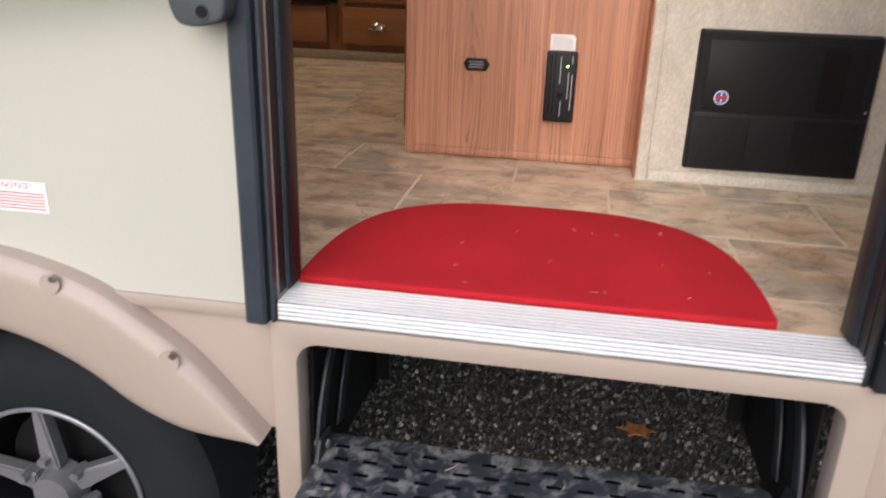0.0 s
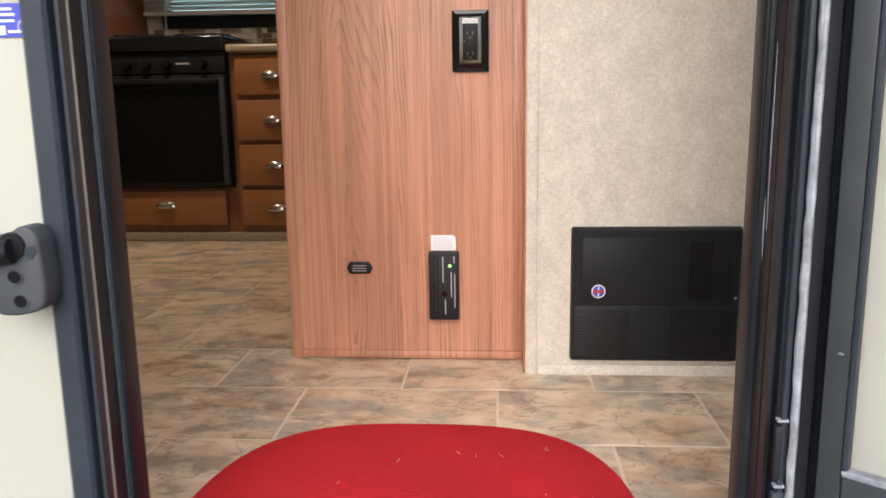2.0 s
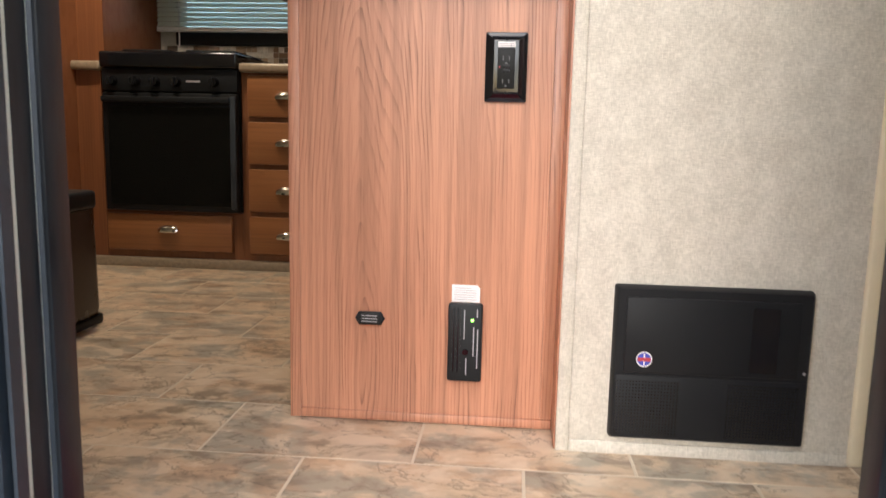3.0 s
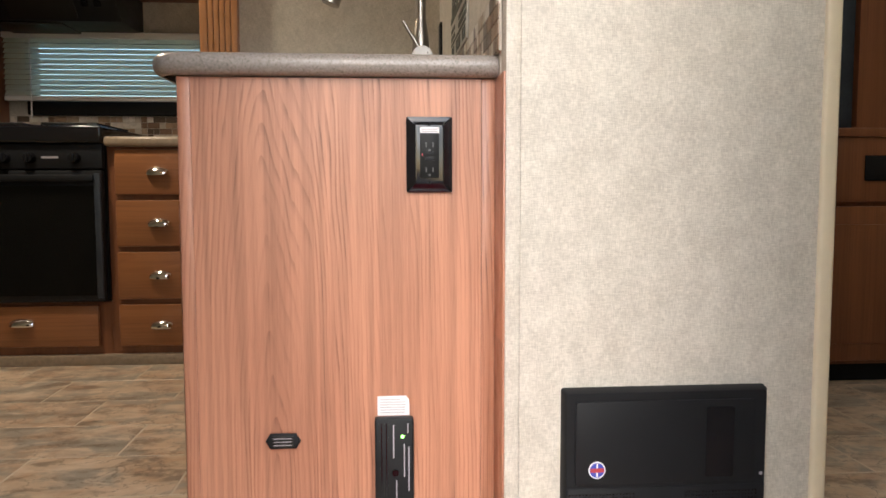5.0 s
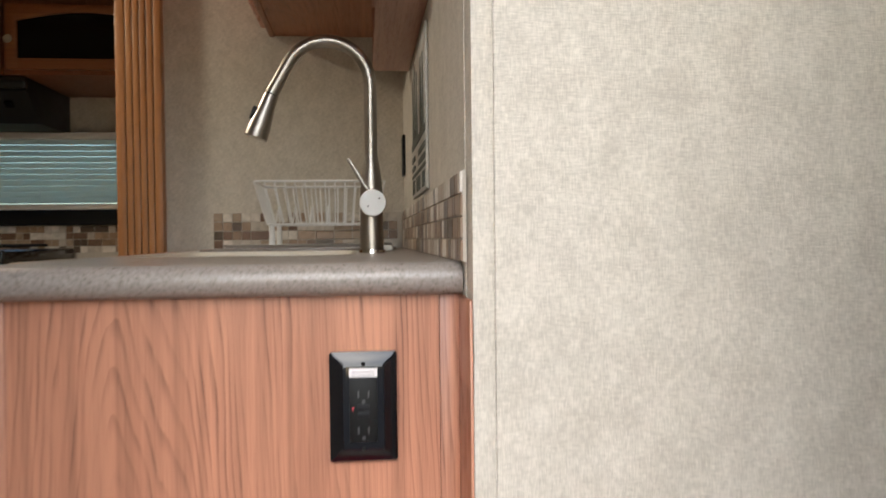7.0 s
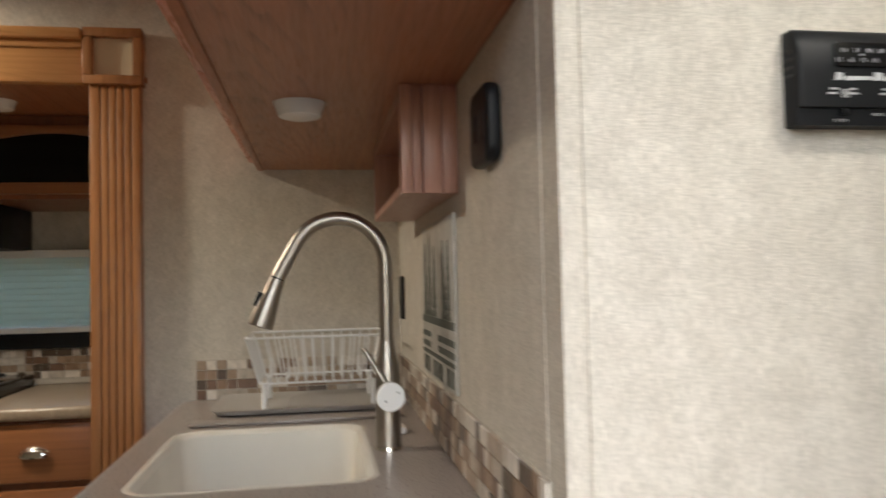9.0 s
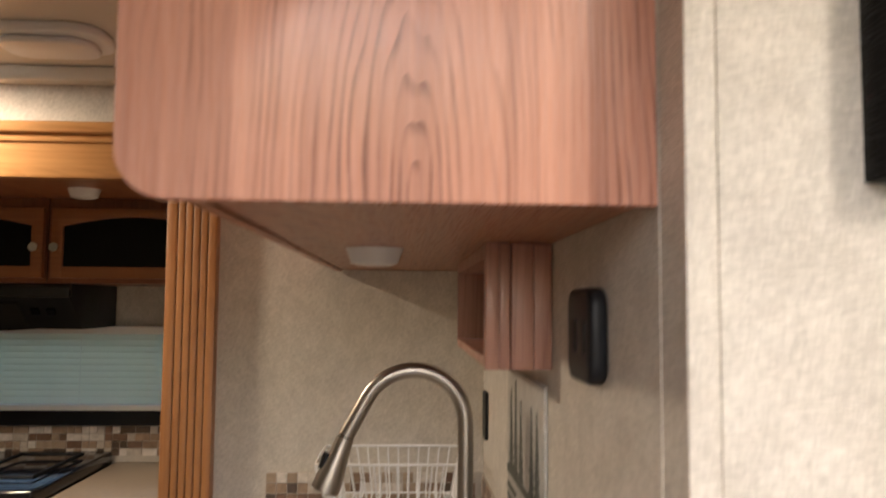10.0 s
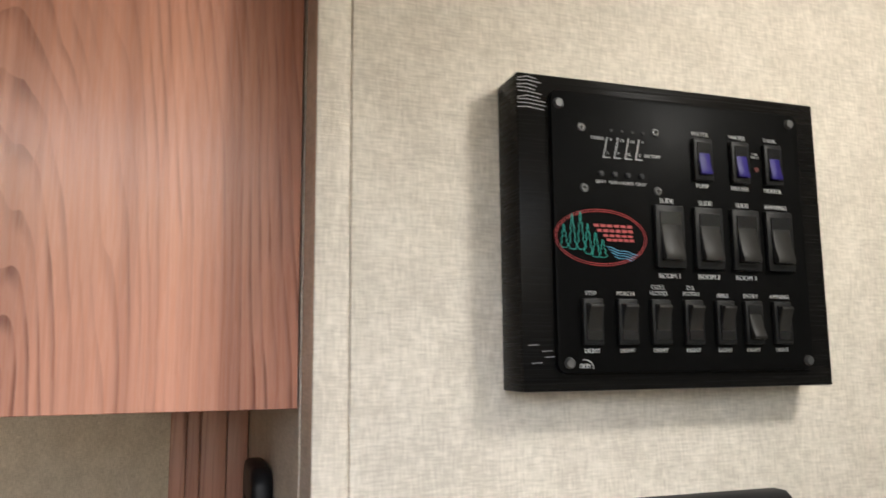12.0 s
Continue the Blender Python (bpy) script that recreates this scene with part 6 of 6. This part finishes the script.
def make_bin():
    t = thing("pedal_bin", (-1.28, 2.38, FL), "dark brown step-on waste bin with black rim", "waste bin")
    cx, cy = -1.285, 2.36
    bm = bmesh.new()
    rows = []
    for z, d in ((0.775, 0.004), (0.80, 0.0), (1.10, 0.003)):
        rows.append([bm.verts.new((x, y, z)) for x, y in rounded(cx - 0.11 + d, cx + 0.11 - d, cy - 0.14 + d, cy + 0.14 - d, 0.04)])
    for a, b in zip(rows, rows[1:]):
        for i in range(len(a)):
            j = (i + 1) % len(a)
            bm.faces.new((a[i], a[j], b[j], b[i]))
    bm.faces.new(rows[0][::-1])
    bm.faces.new(rows[-1])
    wpart("bucket", bm, M_BROWNBIN, t)
    wpart("lid", P(rounded(cx - 0.112, cx + 0.112, cy - 0.142, cy + 0.142, 0.04), "z", 1.1005, 1.155, bevel=0.012, seg=3), M_BLACK, t)
    wpart("foot_ring", P(rounded(cx - 0.117, cx + 0.117, cy - 0.147, cy + 0.147, 0.04), "z", 0.7505, 0.776, bevel=0.006), M_BLACK, t)
    wpart("pedal", B(cx - 0.03, cx + 0.03, cy - 0.175, cy - 0.147, 0.758, 0.766, bevel=0.003), M_ALU, t)
    return t


M_BROWNBIN = material("dark_brown_metal", (0.035, 0.022, 0.017), 0.3, 0.3, var=0.2, bump=0.02)
make_bin()


def make_slide_uppers():
    x = -1.605
    for k in range(2):
        xa, xb = (-1.135, -0.60) if k == 0 else (-1.66, -1.140)
        t = thing("wall_cabinet", ((xa + xb) / 2, 3.7, 2.26), "brown oak wall cabinet with arched dark glass door", "cabinet", group="slide-out wall cabinets")
        wpart("body", B(xa, xb, 3.572, 3.985, 2.235, 2.498), M_OAKDARK, t)
        x0, x1, z0, z1 = xa + 0.015, xb - 0.005, 2.25, 2.465
        n = 14
        top = [(x1 - 0.035 - (x1 - x0 - 0.07) * i / n, z1 - 0.055 + 0.03 * math.sin(math.pi * i / n)) for i in range(n + 1)]
        bm = bmesh.new()
        prism(bm, [(x1, z0), (x1, z1), (x0, z1), (x0, z0), (x0 + 0.035, z0)] + top[::-1] + [(x1 - 0.035, z0)], "y", 3.550, 3.5715, bevel=0.002)
        box(bm, x0 + 0.035, x1 - 0.035, 3.551, 3.5715, z0, z0 + 0.035)
        wpart("door_frame", bm, M_OAKDRAWER, t)
        wpart("glass", B(x0 + 0.034, x1 - 0.034, 3.560, 3.566, z0 + 0.034, z1 - 0.02), M_GLASS, t, "dark glass pane")
        kx = xa + 0.032 if k == 0 else xb - 0.024
        wpart("knob", C((kx, 3.55, 2.343), (kx, 3.528, 2.343), 0.008, 0.014, 16), M_CHROME, t, "bright round knob")


make_slide_uppers()
make_puck(-0.955, 3.38, 2.4995)


def make_microwave():
    t = thing("range_hood", (-1.36, 3.7, 2.08), "black range hood under the wall cabinets", "range hood")
    wpart("body", P([(3.985, 2.090), (3.985, 2.2345), (3.60, 2.2345), (3.60, 2.185), (3.70, 2.090)], "x", -1.66, -1.075, bevel=0.004), M_BLACK, t)
    wpart("lip", B(-1.665, -1.07, 3.575, 3.5995, 2.190, 2.2345, bevel=0.006), M_GLOSSBLACK, t)
    wpart("filter", B(-1.60, -1.32, 3.72, 3.94, 2.082, 2.0895, bevel=0.002), M_GREY, t, "grey filter sheet")
    wpart("light_cover", P([(3.612, 2.178), (3.606, 2.171), (3.684, 2.097), (3.690, 2.104)], "x", -1.50, -1.24, bevel=0.002), M_GREY, t, "dark lamp cover")
    for x in (-1.21, -1.16):
        wpart("switch", P([(3.630, 2.160), (3.622, 2.152), (3.640, 2.135), (3.648, 2.143)], "x", x, x + 0.025, bevel=0.001), M_GLOSSBLACK, t)
    return t


make_microwave()


def make_window():
    t = thing("window_1", (-1.16, 4.0, 1.74), "low kitchen window with lowered pale blind", "window", kind="structure")
    x0, x1, z0, z1 = -1.575, -0.70, 1.74, 2.09
    for b in ((x0, x1, z0, z0 + 0.064), (x0, x1, z1 - 0.03, z1), (x0, x0 + 0.03, z0 + 0.064, z1 - 0.03), (x1 - 0.03, x1, z0 + 0.064, z1 - 0.03)):
        wpart("frame", B(b[0], b[1], 3.962, 4.04, b[2], b[3], bevel=0.006), M_BLACK, t)
    wpart("pane", B(x0 + 0.03, x1 - 0.03, 4.02, 4.024, z0 + 0.064, z1 - 0.03), M_WINGLASS, t).visible_shadow = False
    b = thing("blind", (-1.16, 3.94, 1.8), "pale mini blind lowered over the window", "blind")
    wpart("head_rail", B(-1.655, -0.68, 3.925, 3.958, 2.066, 2.092, bevel=0.003), M_WHITE, b)
    for i in range(11):
        z = 1.8335 + 0.0222 * i
        bm = bmesh.new()
        top = [(3.9265 + 0.018 * q / 5, z - 0.0114 + 0.0226 * (q / 5) ** 1.35) for q in range(6)]
        prism(bm, top + [(y + 0.0005, zz - 0.0005) for y, zz in top[::-1]], "x", -1.65, -0.685)
        wpart("slat", bm, M_BLIND, b)
    wpart("bottom_rail", B(-1.652, -0.683, 3.925, 3.950, 1.798, 1.820, bevel=0.004), M_WHITE, b)
    for x in (-1.5, -1.17, -0.84):
        wpart("ladder_cord", tube(bmesh.new(), [(x, 3.925, 2.066), (x, 3.925, 1.80)], 0.0008, 5), M_WHITE, b)
    wpart("wand", tube(bmesh.new(), [(-1.535, 3.918, 2.066), (-1.535, 3.915, 1.72)], 0.003, 6), M_PUCK, b)


M_WINGLASS = bpy.data.materials.new("window_glass")
M_WINGLASS.use_nodes = True
_b = M_WINGLASS.node_tree.nodes["Principled BSDF"]
_b.inputs["Transmission Weight"].default_value, _b.inputs["Roughness"].default_value, _b.inputs["Base Color"].default_value = 1.0, 0.0, (0.88, 0.98, 0.95, 1)
make_window()


def make_ceiling_lamp(x, y, lens, label, group=""):
    t = thing("ceiling_light", (x, y, 2.775), label, "ceiling light", group=group)
    wpart("base", P(rounded(x - 0.128, x + 0.128, y - 0.085, y + 0.085, 0.06), "z", 2.752, 2.7748, bevel=0.006, seg=3), M_WHITE, t)
    wpart("lens", P(rounded(x - 0.103, x + 0.103, y - 0.065, y + 0.065, 0.05), "z", 2.735, 2.7515, bevel=0.010, seg=3), lens, t, "frosted lens")


make_ceiling_lamp(-0.83, 2.87, M_PUCK, "oblong white ceiling lamp with frosted lens, off")
for lx, ly, lp, lc, shaded in LAMPS_AND_FILL:
    make_ceiling_lamp(lx, ly, M_LENS, "one of three lit oblong white ceiling lamps, the third added fill", "lit ceiling lamps")


# ---- room beyond the partition ----
def make_right_cabinet():
    t = thing("tall_wardrobe", (1.9, 3.0, FL), "dark reddish wood cabinet with black inset", "cabinet")
    x0, x1, y = 1.30, 2.35, 2.90
    wpart("toe_kick", B(x0 + 0.02, x1, y + 0.05, 3.148, FL, 0.815), M_MATBLACK, t)
    wpart("body", B(x0, x1, y + 0.02, 3.148, 0.8155, 1.585), M_OAKDARK, t)
    wpart("top", B(x0 - 0.01, x1, y - 0.01, 3.148, 1.5855, 1.615, bevel=0.005), M_OAKDARK, t)
    wpart("rail", B(x0, x1, y, y + 0.0195, 1.37, 1.585, bevel=0.002), M_OAKDARK, t)
    for xa in (x0 + 0.01, x0 + 0.47):
        d = wpart("door", B(xa, xa + 0.45, y, y + 0.0195, 0.83, 1.355, bevel=0.004), M_OAKDARK, t)
        wpart("door_panel", B(xa + 0.06, xa + 0.39, y - 0.006, y, 0.89, 1.295, bevel=0.006), M_OAKDARK, d)
    wpart("black_inset", B(x0 + 0.27, x0 + 0.62, y - 0.006, y, 1.44, 1.525, bevel=0.003), M_GLOSSBLACK, t)
    wpart("inset_pull", B(x0 + 0.345, x0 + 0.349, y - 0.012, y - 0.006, 1.465, 1.50, bevel=0.001), M_ALU, t, "bright pull")
    t2 = thing("wardrobe_upper", (1.95, 3.05, 1.616), "dark reddish wood upper cabinet section", "cabinet")
    wpart("body", B(1.62, 2.35, 3.03, 3.148, 1.616, 2.77), M_OAKDARK, t2)
    wpart("stile", B(1.56, 1.615, 3.05, 3.148, 1.616, 2.77, bevel=0.003), M_FRAME, t2, "dark narrow stile")


make_right_cabinet()


# ---- stickers on the siding ----
def make_stickers():
    t = thing("notice_sticker", (-0.72, 0.8995, 0.87), "white notice sticker with red print on the siding", "sticker")
    wpart("sheet", B(-0.79, -0.690, 0.8988, 0.8998, 0.849, 0.893), M_PAPER, t)
    text_mesh("NOTICE!", 0.012, M_REDINK, (-0.735, 0.8985, 0.8865), (90, 0, 0), t, label="red word")
    for i in range(6):
        wpart("print_line", B(-0.785, -0.694, 0.8982, 0.8989, 0.853 + 0.0045 * i, 0.8545 + 0.0045 * i), M_CORAL, t)
    t = thing("blue_label", (-0.443, 0.8995, 1.419), "blue and white printed label beside the door frame", "sticker")
    wpart("sheet", P(rounded(-0.488, -0.398, 1.419, 1.455, 0.002, 2), "y", 0.8985, 0.8998), M_BLUEINK, t)
    wpart("white_field", B(-0.485, -0.427, 0.8979, 0.8986, 1.4215, 1.4315), M_PAPER, t)
    for x0, x1, z in ((-0.484, -0.444, 1.449), (-0.440, -0.418, 1.449), (-0.484, -0.415, 1.443), (-0.484, -0.450, 1.4365), (-0.446, -0.416, 1.4365), (-0.424, -0.410, 1.425)):
        wpart("print_line", B(x0, x1, 0.8979, 0.8986, z - 0.0014, z + 0.0014), M_PAPER, t)
    wpart("round_mark", tube(bmesh.new(), [(-0.4065 + 0.0055 * math.cos(2 * math.pi * q / 20), 0.8983, 1.430 + 0.0065 * math.sin(2 * math.pi * q / 20)) for q in range(21)], 0.0006, 4), M_PAPER, t)
    t = thing("small_label", (-0.43, 0.8995, 1.459), "small white label above the blue one", "sticker")
    wpart("sheet", P(rounded(-0.466, -0.400, 1.459, 1.500, 0.002, 2), "y", 0.8985, 0.8998), M_PAPER, t)
    for q in range(5):
        wpart("print_line", B(-0.462, -0.405 - 0.006 * (q % 2), 0.8979, 0.8986, 1.466 + 0.006 * q, 1.4675 + 0.006 * q), M_INK, t)


make_stickers()
bm = bmesh.new()
pts = []
for i in range(18):
    a = 2 * math.pi * i / 18
    r = 0.055 * (1.0 if i % 3 == 0 else 0.55)
    pts.append((0.27 + r * math.cos(a), 1.83 + 0.8 * r * math.sin(a)))
prism(bm, pts, "z", 0.016, 0.0185)
tagged(part("dry_leaf", bm, M_LEAF), "orange-brown dry maple leaf lying on the gravel", "leaf")


# ---- small pieces: mosaic and floor tiles ----
def mosaic(base, u0, u1, z0, put):
    s, h = 0.0265, 0.0262
    kinds = [finish("tile", B(0.0010, w - 0.0010, -0.003, 0.003, 0.0010, h - 0.0010, bevel=0.0008, seg=1), M_MOSAIC, False) for w in (s, 2 * s)]
    g = random.Random(11)
    for j in range(4):
        i, n = 0, int((u1 - u0) / s)
        while i < n:
            long = i + 1 < n and g.random() < 0.30
            ob = new("mosaic_tile", kinds[long])
            ob.matrix_world = put(u0 + s * i, z0 + h * j)
            ob.parent = base
            i += 2 if long else 1


s1 = setting("backsplash_side", B(0.1655, 0.1695, 1.745, 3.143, CT + 0.0005, CT + 0.106), M_MOSGROUT, "small mosaic tile strip above the countertop", "backsplash")
mosaic(s1, 1.746, 3.14, CT + 0.001, lambda u, z: Matrix.Translation((0.1655, u, z)) @ Matrix.Rotation(radians(90), 4, "Z"))
s2 = setting("backsplash_back", B(-0.38, 0.165, 3.1455, 3.1495, CT + 0.0005, CT + 0.106), M_MOSGROUT, "small mosaic tile strip behind the dish rack", "backsplash")
mosaic(s2, -0.38, 0.163, CT + 0.001, lambda u, z: Matrix.Translation((u, 3.1455, z)))
s3 = setting("backsplash_slide", B(-1.655, -0.55, 3.9845, 3.9885, 1.6125, 1.738), M_MOSGROUT, "mosaic tile strip behind the stove", "backsplash")
mosaic(s3, -1.655, -0.55, 1.632, lambda u, z: Matrix.Translation((u, 3.9845, z)))
lay_floor()
